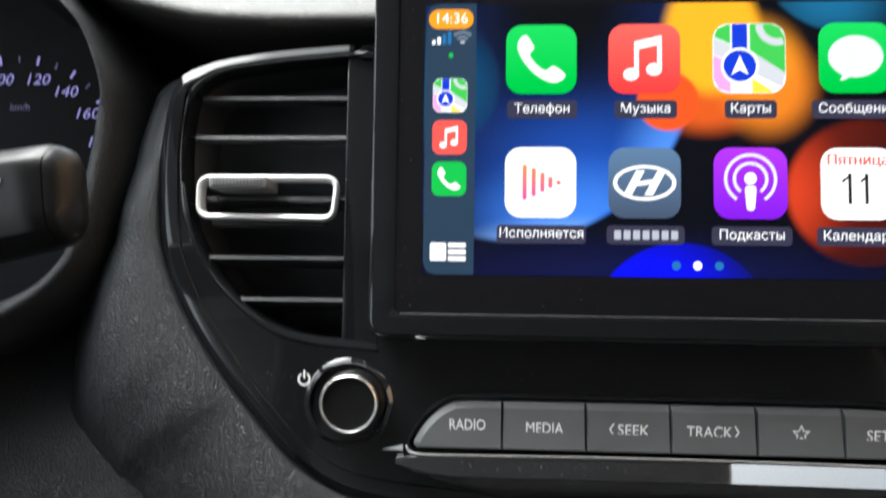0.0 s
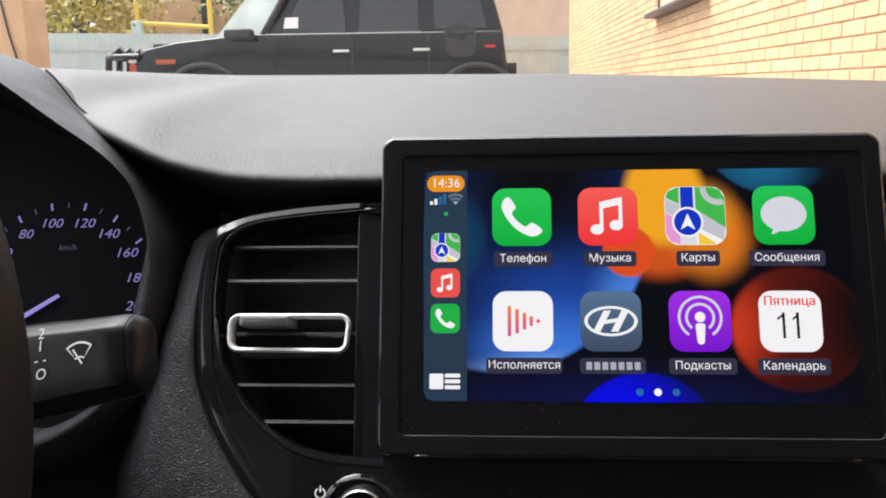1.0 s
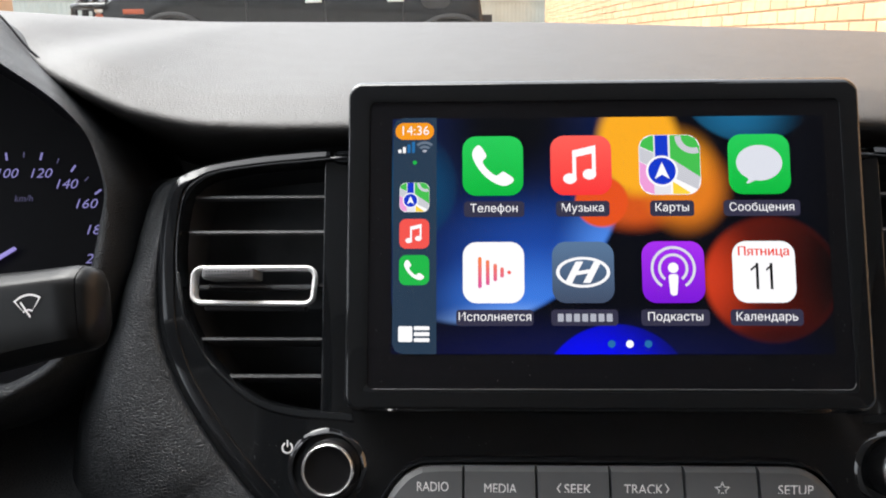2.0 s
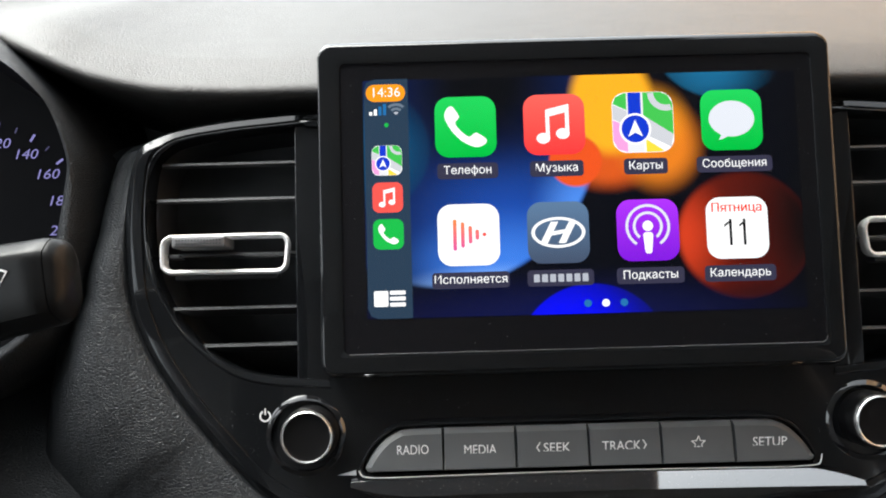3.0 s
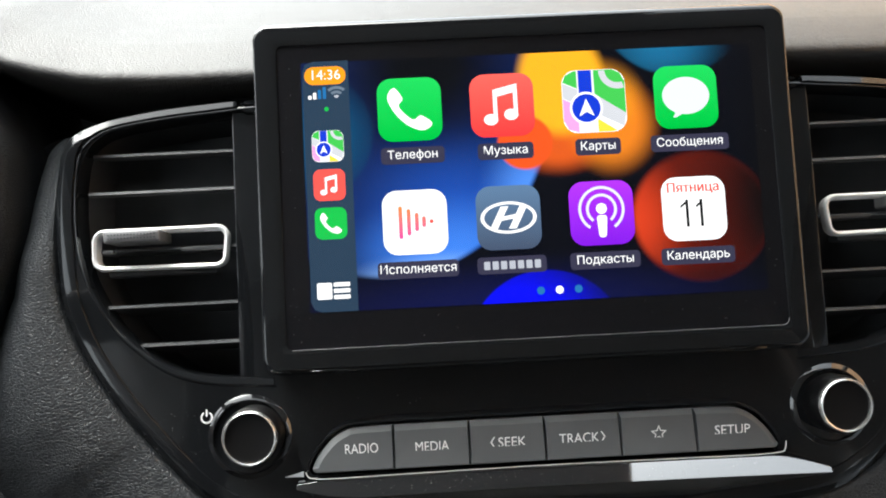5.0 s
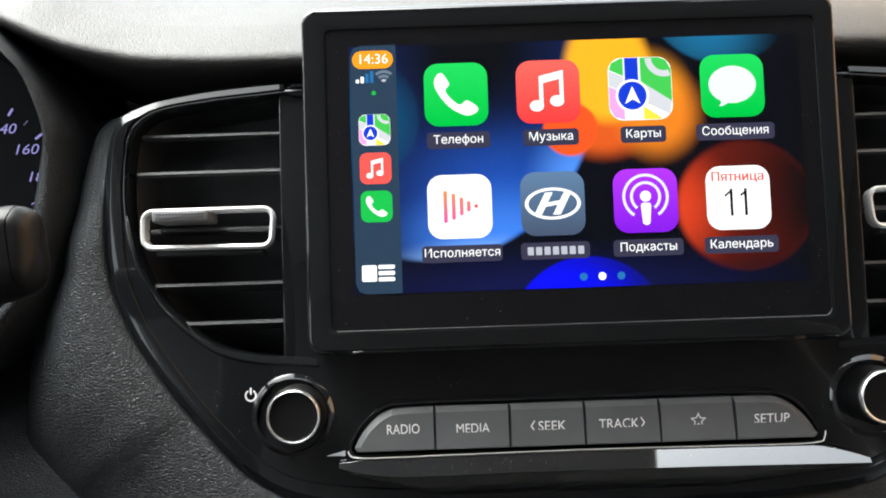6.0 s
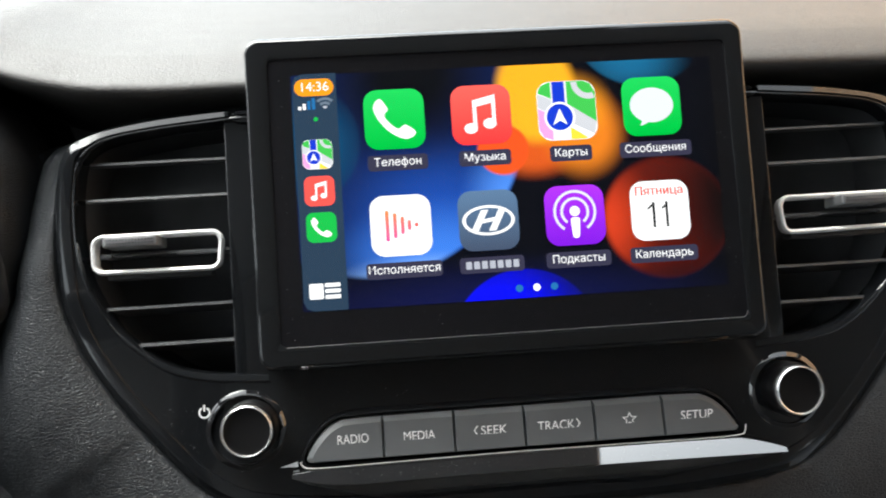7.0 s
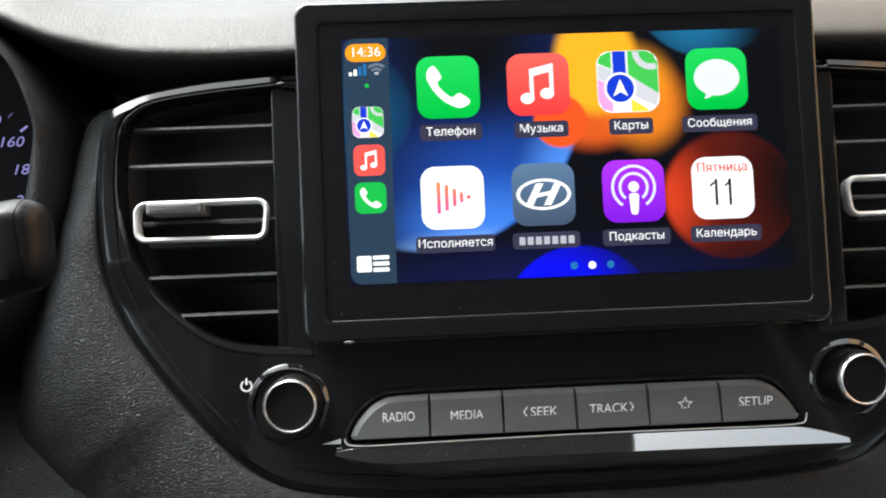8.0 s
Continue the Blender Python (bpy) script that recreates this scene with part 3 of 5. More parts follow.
        line.append(Vector((x * cut * K, v * K, (-15.7 + (z + 15.7) * f) * K)))
    rows_l.append(line)
part("trim_ledge", loft(list(reversed(rows_l)), closed=False), LACQUER, dash, "gloss black ledge under the buttons")

# grained panel that surrounds the trim
side_prof = ((-1.0, -30), (0.3, -17.2), (1.2, -15.8), (4, -14.6), (14, -12.5), (28, -14), (50, -25), (85, -54), (140, -112), (260, -250))
top_prof = ((-1.0, -30), (0.4, -22), (1.2, -23), (2.4, -25), (4, -28), (6, -33), (8, -39), (10, -46), (12, -54), (14, -63))


def reach(x, v):
    """How far the panel runs out before it dips behind the dial hood."""
    if x > 0:
        return 400.0
    for (v0, r0), (v1, r1) in zip(((60, 18), (-15, 18), (-40, 26), (-58, 44), (-75, 70), (-92, 125), (-106, 300)), ((-15, 18), (-40, 26), (-58, 44), (-75, 70), (-92, 125), (-106, 300), (-300, 400))):
        if v1 <= v <= v0:
            return r0 + (r1 - r0) * (v0 - v) / (v0 - v1)
    return 400.0


def side_depth(r):
    for (r0, z0), (r1, z1) in zip(side_prof, side_prof[1:]):
        if r <= r1:
            return z0 + (z1 - z0) * (r - r0) / (r1 - r0)
    return side_prof[-1][1]


steps_r = 13
rings = [[] for _ in range(steps_r)]
loop_n = len(fascia)
for i in range(loop_n):
    tan = (fascia[(i + 1) % loop_n] - fascia[i - 1]).normalized()
    nrm = Vector((tan.y, -tan.x))
    w = min(1.0, max(0.0, (nrm.y - 0.3) / 0.66))
    w = w * w * (3 - 2 * w)
    rmax = min(260.0, reach(fascia[i].x, fascia[i].y))
    rs = [-1.0, 0.3, 1.2, 4.0] + [4.0 + (rmax - 4.0) * f for f in (0.14, 0.32, 0.52, 0.7, 0.86, 1.0)]
    valley = 24.0 * min(1.0, max(0.0, (fascia[i].y + 80) / 40)) if fascia[i].x < 0 else 0.0
    rz = [(r, side_depth(r) - valley * max(0.0, (r - 2) / rmax) ** 2.4) for r in rs] + [(rmax + 3, side_depth(rmax) - 14), (rmax + 4.5, side_depth(rmax) - 40), (rmax + 5, side_depth(rmax) - 80)]
    sink = 15.0 * min(1.0, max(0.0, (fascia[i].y + 32) / 44)) ** 1.4 if fascia[i].x < 0 else 0.0      # the panel falls back behind the trim towards its top corner
    for k in range(steps_r):
        r, z = rz[k]
        z -= sink * min(1.0, max(0.0, (r + 0.5) / 5.0))
        rb, zb = top_prof[min(k, len(top_prof) - 1)]
        zb -= 6 * max(0, k - len(top_prof) + 1)
        r, z = r * (1 - w) + rb * w, z * (1 - w) + zb * w
        q = fascia[i] + nrm * r
        rings[k].append(Vector((q.x * K, q.y * K, z * K)))
part("lower_panel", loft(list(reversed(rings))), LEATHER, dash, "black leather-grained plastic panel", smooth=60)
knee = []
for k in range(13):
    v = -70 - 25 * k
    knee.append([Vector((x * K, v * K, (-30 - 0.00035 * (x + 190) ** 2 - 12 * (k / 12) ** 2 * 6 - 34 * max(0, 1 - k / 2.5)) * K)) for x in range(-560, -199, 20)])
part("knee_panel", loft(list(reversed(knee)), closed=False), LEATHER, dash, "black grained knee panel", smooth=60)

# padded top: from a soft front edge back to the foot of the windscreen
INV = D.inverted()


PAD_LINE = ((-0.75, 0.22, 1.078), (-0.40, 0.16, 1.088), (-0.328, 0.130, 1.088), (-0.302, 0.112, 1.083), (-0.290, 0.100, 1.080), (-0.279, 0.088, 1.072), (-0.268, 0.073, 1.0645),
            (-0.249, 0.050, 1.0586), (-0.230, 0.036, 1.053), (-0.2085, 0.030, 1.0437), (-0.1775, 0.0265, 1.0367), (-0.1455, 0.0265, 1.0350), (-0.10, 0.0265, 1.0350), (0.12, 0.0265, 1.0350), (0.76, 0.055, 1.021))


def pad_edge(x):
    """Reach, height and roll of the pad's front edge across the car."""
    for k in range(len(PAD_LINE) - 1):
        (x0, y0, z0), (x1, y1, z1) = PAD_LINE[k], PAD_LINE[k + 1]
        if x <= x1:
            s = (x - x0) / (x1 - x0)
            break
    roll = max(0.3, min(1.0, 1.0 - 0.7 * (-0.235 - x) / 0.05))
    return y0 + (y1 - y0) * s, z0 + (z1 - z0) * s, roll


rows_p = []
for i in range(161):
    x = -0.75 + 1.5 * i / 160
    y0, z0, rk = [sum(q) / 3 for q in zip(pad_edge(x - 0.006), pad_edge(x), pad_edge(x + 0.006))]
    far = 1.087 - 0.0115 * min(x, 0.0) - max(x, 0.0) * 0.034 - 0.016 * max(x, 0.0) ** 2 - 0.03 * max(0.0, -x - 0.5)
    prof = [(y0 + 0.075, z0 - 0.034 * rk), (y0 + 0.03, z0 - 0.014 * rk), (y0 + 0.010, z0 - 0.007 * rk), (y0 + 0.003, z0 - 0.0035 * rk), (y0 + 0.0003, z0 - 0.001), (y0 + 0.0004, z0 + 0.0006 * rk),
            (y0 + 0.0011, z0 + 0.0019 * rk), (y0 + 0.0028, z0 + 0.0032 * rk), (y0 + 0.007, z0 + 0.0054 * rk), (y0 + 0.015, z0 + 0.0088 * rk), (y0 + 0.026, z0 + 0.0128 * rk)]
    yb, zb = y0 + 0.026, z0 + 0.0128 * rk
    for k in range(1, 13):
        s = k / 12
        prof.append((yb + (0.50 - yb) * s, zb + (far - zb) * (1 - (1 - s) ** (1.6 if zb < far else 1.6 + 160 * (zb - far)))))
    prof += [(0.56, far - 0.002), (0.63, far - 0.012), (0.72, far - 0.05), (0.80, far - 0.12)]
    rows_p.append([INV @ Vector((x, y, z)) for y, z in prof])
part("top_pad", loft(rows_p, closed=False), PAD, dash, "soft-touch black dashboard top", smooth=80)

# ---------------------------------------------------------------- instrument cluster
cluster = thing("instrument_cluster", (0, 0, 0), D, "speedometer under a grained hood with violet backlit numbers", "instrument cluster")
inner_c = spline([(-420, 128, 18), (-360, 122, 18), (-316, 107, 16), (-277, 83.5, 15), (-252, 66, 10), (-235, 54.5, 4), (-225, 45.5, 0), (-219.5, 35, -10),
                  (-216, 15.5, -18), (-218.5, 0, -20), (-221, -15, -20), (-224, -32, -20), (-229, -48, -20), (-243, -62, -20),
                  (-268, -72, -20), (-310, -80, -20), (-380, -86, -20)], 5)
outer_c = spline([(-440, 150, -45), (-380, 140, -45), (-340, 128, -45), (-314, 122, -45), (-290, 111, -45), (-270, 90, -44), (-251, 76, -42), (-223.5, 48, -36),
                  (-206.5, 22.5, -29), (-202.6, 6, -27), (-203.0, -17, -27), (-207.8, -38.1, -27), (-218, -58.4, -27), (-240.8, -76.0, -27), (-269.1, -89.9, -27), (-326.7, -100.5, -27), (-412.1, -106.9, -27)], 5)
mids = []
for a, b in zip(inner_c, outer_c):
    row = []
    row.append(Vector((a.x - 4 * (a.x + 330 > 60) - 3, a.y * 0.93, -86)))
    row.append(Vector((a.x - 2, a.y * 0.97, a.z - 30)))
    row.append(Vector((a.x - 0.6, a.y - 0.5, a.z - 5)))
    side = min(1.0, max(0.0, (60 - a.y) / 34)) * (0.5 if a.y < -60 else 1.0 - 0.5 * max(0.0, (-30 - a.y) / 30))            # 0 along the top, 1 down the side and below
    for s, lift, proud in ((0.0, 0.0, 0.0), (0.08, 2.0, 5.0), (0.2, 3.4, 9.5), (0.34, 4.6, 12.2), (0.46, 5.0, 12.0), (0.6, 4.9, 7.5), (0.75, 4.2, -1.5), (0.88, 2.8, -12.0), (1.0, 0.0, -24.0)):
        q = a.lerp(b, s)
        row.append(Vector((q.x, q.y, q.z + lift * (1 - side) + proud * side)))
    row.append(Vector((b.x + 0.8 * (1 - side), b.y + 0.8 * (1 - side), b.z - 8)))
    row.append(Vector((b.x - 2.0 * side, b.y + 1.0 - 2 * side, b.z - 50 - 100 * (1 - side))))
    mids.append([q * K for q in row])
part("hood", loft([r[3:] for r in mids], closed=False), LEATHER, cluster, "grained black hood round the dial", smooth=70)
far_side = [[Vector((-0.8 - q.x, q.y, q.z)) for q in reversed(r[3:])] for r in mids]
part("hood", loft(far_side, closed=False), LEATHER, cluster, "grained black hood round the dial", smooth=70)
seam = [(q + Vector((1.2, 1.2, -0.5))) * K for q in outer_c if 62 < q.y < 113]
part("seam", tube(seam, 0.0006, 8), DIAL, cluster, "dark joint between hood and dashboard top", smooth=80)
part("hood_lining", loft([r[:4] for r in mids], closed=False), DIAL, cluster, "dull black lining of the hood", smooth=70)
part("dial", flat([circle(-318, 0, 120, 48)], -84), DIAL, cluster, "black dial face", smooth=0)


for v in range(0, 241, 10):
    side = 1 if v >= 110 else -1
    cx, cy = -290.4, -2.5
    big = v % 20 == 0
    r0, r1, w = (49.4, 53.6, 0.6) if big else (50.0, 53.0, 0.38)
    a = radians(90 - (v - 110) * 1.05)
    ux, uy = math.cos(a), math.sin(a)
    quad = [(cx + ux * r0 - uy * w, cy + uy * r0 + ux * w), (cx + ux * r0 + uy * w, cy + uy * r0 - ux * w),
            (cx + ux * r1 + uy * w, cy + uy * r1 - ux * w), (cx + ux * r1 - uy * w, cy + uy * r1 + ux * w)]
    part("scale_mark", flat([quad], -83.2), DIGIT if big else DIMDIGIT, cluster, smooth=0)
    if big:
        a = radians(90 - ((v - 110) * 1.04 + 2 * side))
        part("scale_number", text_mesh(str(v), 7.2, cx + 42.3 * math.cos(a), cy + 42.3 * math.sin(a), -83.2, shear=0.22, stretch=1.18), DIGIT, cluster, "violet backlit number", smooth=0)
part("unit_mark", text_mesh("km/h", 5.0, -289, 25.5, -83.2, shear=0.1), DIMDIGIT, cluster, "dim unit lettering", smooth=0)
nd = (Vector((-291.0, -1.0)), Vector((-322, -20)))
dv = (nd[1] - nd[0]).normalized()
sd = Vector((-dv.y, dv.x))
nb = slab([nd[0] + sd * 0.7, nd[0] - sd * 0.7, nd[1] - sd * 1.1, nd[1] + sd * 1.1][::-1], -82.5, -80.5)
part("needle", nb, NEEDLE, cluster, "violet lit needle", smooth=0)

# ---------------------------------------------------------------- head unit
unit = thing("infotainment_display", (0, -0.078, 0), D, "touchscreen head unit in a gloss black housing showing phone apps", "car display")
hz = [ring3(rrect(0.2, -9.7, 212.8 - 2 * rx, 138.4 - 2 * ry, max(1.6, 6.5 - ry * 0.8), 8), z) for rx, ry, z in
      ((2.5, 2.5, -60), (0, 0, -24), (0, 0, -2.6), (0.03, 0.06, -2.1), (0.1, 0.22, -1.75), (0.3, 0.95, -0.9), (0.6, 1.65, -0.1), (0.85, 2.0, 0.18), (1.2, 2.4, 0.36), (2.0, 3.0, 0.45), (7.0, 8.0, 0.45))]
hz += [ring3(rrect(0.75, -9.95, w, h, r, 8), z) for w, h, r, z in ((195.3, 119.6, 2.8, 0.45), (194.9, 119.2, 2.6, 0.36), (194.6, 118.9, 2.5, -0.10))]
part("housing", loft(hz, cap0=True), PIANO, unit, "gloss black housing with rounded edges")
disp_c, disp_s = (2.0, -6.4), (178.4, 98.2)
part("bezel", flat([rrect(0.75, -9.95, 194.6, 118.9, 2.5, 8)], -0.06), BEZEL, unit, "black cover glass", smooth=0)
# highlight on the lower glass edge, modelled as a thin pale bar
edge_run = rrect(0.75, -9.95, 194.9, 119.2, 2.7, 8)
edge_low = [Vector((q.x * K, q.y * K, 0.00042)) for q in edge_run if q.y < -66.4 and q.x > -95]
part("bezel_glint", tube(sorted(edge_low, key=lambda q: q.x), 0.00013, 8), EDGE, unit, "thin pale line for the glint on the glass's lower edge", smooth=80)
part("screen", flat([rrect(disp_c[0], disp_c[1], disp_s[0], disp_s[1], 0.6, 2)], 0.0), wallpaper(), unit, "lit screen with a colourful abstract wallpaper", smooth=0)

WHITE = lit("lit_white", "ffffff", 1.0)
SOFTWHITE = lit("lit_soft_white", "e8ecf4", 0.9)
GREEN = lit_shade("lit_green", "22cc58", "00b83c", 22.3, 25.2)
MINIGREEN = lit("lit_small_green", "1cb848")
RED = lit_shade("lit_red", "ff6258", "fa3838", 22.3, 25.2)
MINIRED = lit("lit_small_red", "f4564e")
PILL = lit("lit_label_pill", "3b3a50", 0.8)
SIDEBAR = lit("lit_sidebar", "2c4258", 0.8)
SLATEBLUE = lit_shade("lit_slate", "5f7ea0", "44526a", -22.3, 25.2, 0.9)
PURPLE = lit_shade("lit_purple", "a830ee", "7a16d4", -22.3, 25.2)
ORANGE = lit("lit_orange_pill", "f59a1c")
MAPGREEN = lit("lit_map_green", "44c050")
MAPBLUE = lit("lit_map_blue", "1238c8")
MAPPINK = lit("lit_map_pink", "f0a0d8")
MAPYELLOW = lit("lit_map_yellow", "fcd840")
MAPGREY = lit("lit_map_grey", "d4d6dc", 0.9)
MAPWHITE = lit("lit_map_white", "ececf0", 0.95)
BARGREY = lit("lit_bar_grey", "c8ccd8", 0.75)
INK = lit("lit_ink", "101010", 0.4)
REDTEXT = lit("lit_red_text", "f04030")
PLAYBAR = lit_shade("lit_play_bar", "fb8a3c", "dc4a9c", -22.3, 13.0)
DIMWIFI = lit("lit_dim_wifi", "8a9cb0", 0.55)
DIMBLUE = lit("lit_dim_blue", "2878b8", 0.8)

Z0 = 0.15


def glyph(name, loops, z, material, parent, label=""):
    return part(name, flat(loops, z), material, parent, label, smooth=0)


def arc_band(cx, cy, r0, r1, a0, a1, n=20):
    pts = [(cx + r1 * math.cos(radians(a0 + (a1 - a0) * k / n)), cy + r1 * math.sin(radians(a0 + (a1 - a0) * k / n))) for k in range(n + 1)]
    pts += [(cx + r0 * math.cos(radians(a1 - (a1 - a0) * k / n)), cy + r0 * math.sin(radians(a1 - (a1 - a0) * k / n))) for k in range(n + 1)]
    return pts


def handset(cx, cy, s):
    """A receiver drawn as a curved grip with two thick ends."""
    pts = [(-0.66, 0.80), (-0.50, 0.82), (-0.28, 0.50), (-0.26, 0.36), (-0.40, 0.18), (-0.30, -0.04), (-0.04, -0.30), (0.16, -0.40), (0.36, -0.26),
           (0.50, -0.28), (0.80, -0.50), (0.80, -0.66), (0.58, -0.80), (0.30, -0.80), (-0.16, -0.56), (-0.56, -0.14), (-0.80, 0.32), (-0.80, 0.60)]
    return [(cx + q.x * s, cy + q.y * s) for q in spline(pts, 3, True)]


def note(cx, cy, s):
    beam = [(-0.28, 0.52), (0.58, 0.72), (0.58, 0.44), (-0.28, 0.24)]
    st1 = [(-0.28, 0.52), (-0.28, -0.52), (-0.14, -0.52), (-0.14, 0.50)]
    st2 = [(0.44, 0.6), (0.44, -0.36), (0.58, -0.36), (0.58, 0.6)]
    h1 = [(-0.38 + 0.25 * math.cos(a / 10 * math.pi), -0.54 + 0.2 * math.sin(a / 10 * math.pi)) for a in range(20)]
    h2 = [(0.34 + 0.25 * math.cos(a / 10 * math.pi), -0.38 + 0.2 * math.sin(a / 10 * math.pi)) for a in range(20)]
    return [[(cx + x * s, cy + y * s) for x, y in lp] for lp in (beam, st1, st2, h1, h2)]


def tile(cx, cy, w, material, label):
    return part("app_icon", flat([rrect(cx, cy, w, w, w * 0.225, 6)], Z0), material, unit, label, smooth=0)


def map_art(icon, cx, cy, w):
    h = w / 2
    z = Z0 + 0.1
    glyph("map_field", [[(cx - h * 0.97, cy + h * 0.62), (cx - h * 0.50, cy + h * 0.40), (cx - h * 0.50, cy + h * 0.985), (cx - h * 0.62, cy + h * 0.97), (cx - h * 0.88, cy + h * 0.84)]], z, MAPGREEN, icon)
    glyph("map_field", [[(cx - h * 0.02, cy + h * 0.985), (cx - h * 0.02, cy + h * 0.25), (cx + h * 0.985, cy - h * 0.42), (cx + h * 0.985, cy + h * 0.60), (cx + h * 0.84, cy + h * 0.88), (cx + h * 0.60, cy + h * 0.985)]], z, MAPGREEN, icon)
    glyph("map_field", [[(cx - h * 0.985, cy + h * 0.10), (cx - h * 0.985, cy - h * 0.60), (cx - h * 0.84, cy - h * 0.88), (cx - h * 0.52, cy - h * 0.985), (cx - h * 0.52, cy - h * 0.14)]], z, MAPPINK, icon)
    glyph("map_field", [[(cx + h * 0.08, cy - h * 0.985), (cx + h * 0.08, cy - h * 0.56), (cx + h * 0.66, cy - h * 0.95), (cx + h * 0.56, cy - h * 0.985)]], z, MAPYELLOW, icon)
    glyph("map_ring", [arc_band(cx + h * 0.78, cy + h * 0.96, h * 0.40, h * 0.60, 180, 288, 14)], z + 0.05, MAPGREY, icon)
    glyph("map_band", [[(cx - h * 0.985, cy + h * 0.60), (cx - h * 0.985, cy + h * 0.12), (cx + h * 0.90, cy - h * 0.84), (cx + h * 0.985, cy - h * 0.42), (cx + h * 0.02, cy + h * 0.22), (cx - h * 0.50, cy + h * 0.38)]], z + 0.03, MAPGREY, icon)
    glyph("map_road", [[(cx - h * 0.52, cy + h * 0.985), (cx - h * 0.52, cy - h * 0.985), (cx + h * 0.02, cy - h * 0.985), (cx + h * 0.02, cy + h * 0.985)]], z + 0.06, MAPWHITE, icon)
    glyph("map_road", [[(cx - h * 0.47, cy + h * 0.988), (cx - h * 0.47, cy - h * 0.2), (cx - h * 0.05, cy - h * 0.2), (cx - h * 0.05, cy + h * 0.988)]], z + 0.08, MAPBLUE, icon)
    ax, ay = cx - h * 0.26, cy - h * 0.22
    glyph("map_disc", [circle(ax, ay, h * 0.52, 28)], z + 0.1, WHITE, icon)
    glyph("map_disc", [circle(ax, ay, h * 0.45, 28)], z + 0.15, MAPBLUE, icon)
    glyph("map_arrow", [[(ax, ay + h * 0.30), (ax - h * 0.24, ay - h * 0.26), (ax, ay - h * 0.12)], [(ax, ay + h * 0.30), (ax, ay - h * 0.12), (ax + h * 0.24, ay - h * 0.26)]], z + 0.2, WHITE, icon)


COLS = [(-45.2 + 36.5 * i) for i in range(4)]
ROWS = (22.3, -22.3)
A = 25.2


def caption(words, x, y, w, bar=False):
    pill = part("app_label", flat([rrect(x, y, w, 6.6, 1.5, 4)], Z0), PILL, unit, "dark label with white lettering", smooth=0)
    if bar:
        for k in range(7):
            part("label_bar", flat([rrect(x - w * 0.42 + (w - 4) * (k + 0.5) / 7, y, (w - 4) / 7 - 0.9, 3.2, 0.3, 2)], Z0 + 0.12), BARGREY, pill, smooth=0)
    else:
        part("label_text", text_mesh(words, 4.75, x, y + 0.2, Z0 + 0.12, stretch=1.0), WHITE, pill, smooth=0)


icon = tile(COLS[0], ROWS[0], A, GREEN, "green phone app icon")
glyph("receiver", [handset(COLS[0], ROWS[0], 10.4)], Z0 + 0.12, WHITE, icon)
caption("Телефон", COLS[0] + 0.4, 4.0, 25)
icon = tile(COLS[1], ROWS[0], A, RED, "red music app icon")
glyph("note", note(COLS[1] - 0.4, ROWS[0] + 0.4, 11.2), Z0 + 0.12, WHITE, icon)
caption("Музыка", COLS[1] + 0.4, 4.0, 22)
icon = tile(COLS[2], ROWS[0], A, WHITE, "colourful map app icon")
map_art(icon, COLS[2], ROWS[0], A)
caption("Карты", COLS[2] + 0.4, 4.0, 18)
icon = tile(COLS[3], ROWS[0], A, GREEN, "green messages app icon")
glyph("bubble", [[(COLS[3] + q.x, ROWS[0] + q.y) for q in circle(0, 0.5, 9.4, 36, 7.5)], [(COLS[3] - 6.8, ROWS[0] - 4.2), (COLS[3] - 4.6, ROWS[0] - 6.4), (COLS[3] - 5.6, ROWS[0] - 8.2), (COLS[3] - 4.2, ROWS[0] - 8.0), (COLS[3] - 1.4, ROWS[0] - 6.6)]], Z0 + 0.12, SOFTWHITE, icon)
caption("Сообщения", COLS[3] + 0.3, 4.0, 31)
icon = tile(COLS[0], ROWS[1], A, WHITE, "white now-playing app icon with red bars")
for k, (hx, hh) in enumerate(((-5.6, 6.4), (-2.4, 5.2), (0.7, 3.6), (3.5, 2.1))):
    glyph("play_bar", [rrect(COLS[0] + hx, ROWS[1], 1.5, hh * 2, 0.7, 3)], Z0 + 0.12, PLAYBAR, icon)
glyph("play_bar", [circle(COLS[0] + 6.4, ROWS[1], 0.8, 12)], Z0 + 0.12, MINIRED, icon)
caption("Исполняется", COLS[0] + 0.4, -40.8, 31.5)
icon = tile(COLS[1], ROWS[1], A, SLATEBLUE, "slate grey car maker app icon with a white oval badge")
part("badge", band(circle(COLS[1], ROWS[1], 11.0, 40, 6.3), circle(COLS[1], ROWS[1], 9.6, 40, 5.2), Z0 + 0.12), WHITE, icon, smooth=0)
for sx in (-1, 1):
    glyph("badge_stroke", [[(COLS[1] + sx * 3.7 + dx + 2.0 * dy / 4, ROWS[1] + dy) for dx, dy in ((-1.6, -4.4), (1.4, -4.4), (1.6, 4.4), (-1.4, 4.4))]], Z0 + 0.14, WHITE, icon)
glyph("badge_stroke", [[(COLS[1] - 3.2, ROWS[1] - 1.3), (COLS[1] + 3.0, ROWS[1] - 0.3), (COLS[1] + 3.2, ROWS[1] + 1.3), (COLS[1] - 3.0, ROWS[1] + 0.3)]], Z0 + 0.16, WHITE, icon)
caption("", COLS[1] + 0.3, -40.8, 27, bar=True)
icon = tile(COLS[2], ROWS[1], A, PURPLE, "purple podcast app icon")
for r0, r1, a0, a1 in ((8.0, 9.1, -56, 236), (5.0, 6.1, -52, 232)):
    glyph("sound_ring", [arc_band(COLS[2], ROWS[1] + 1.5, r0, r1, a0, a1, 36)], Z0 + 0.12, SOFTWHITE, icon)
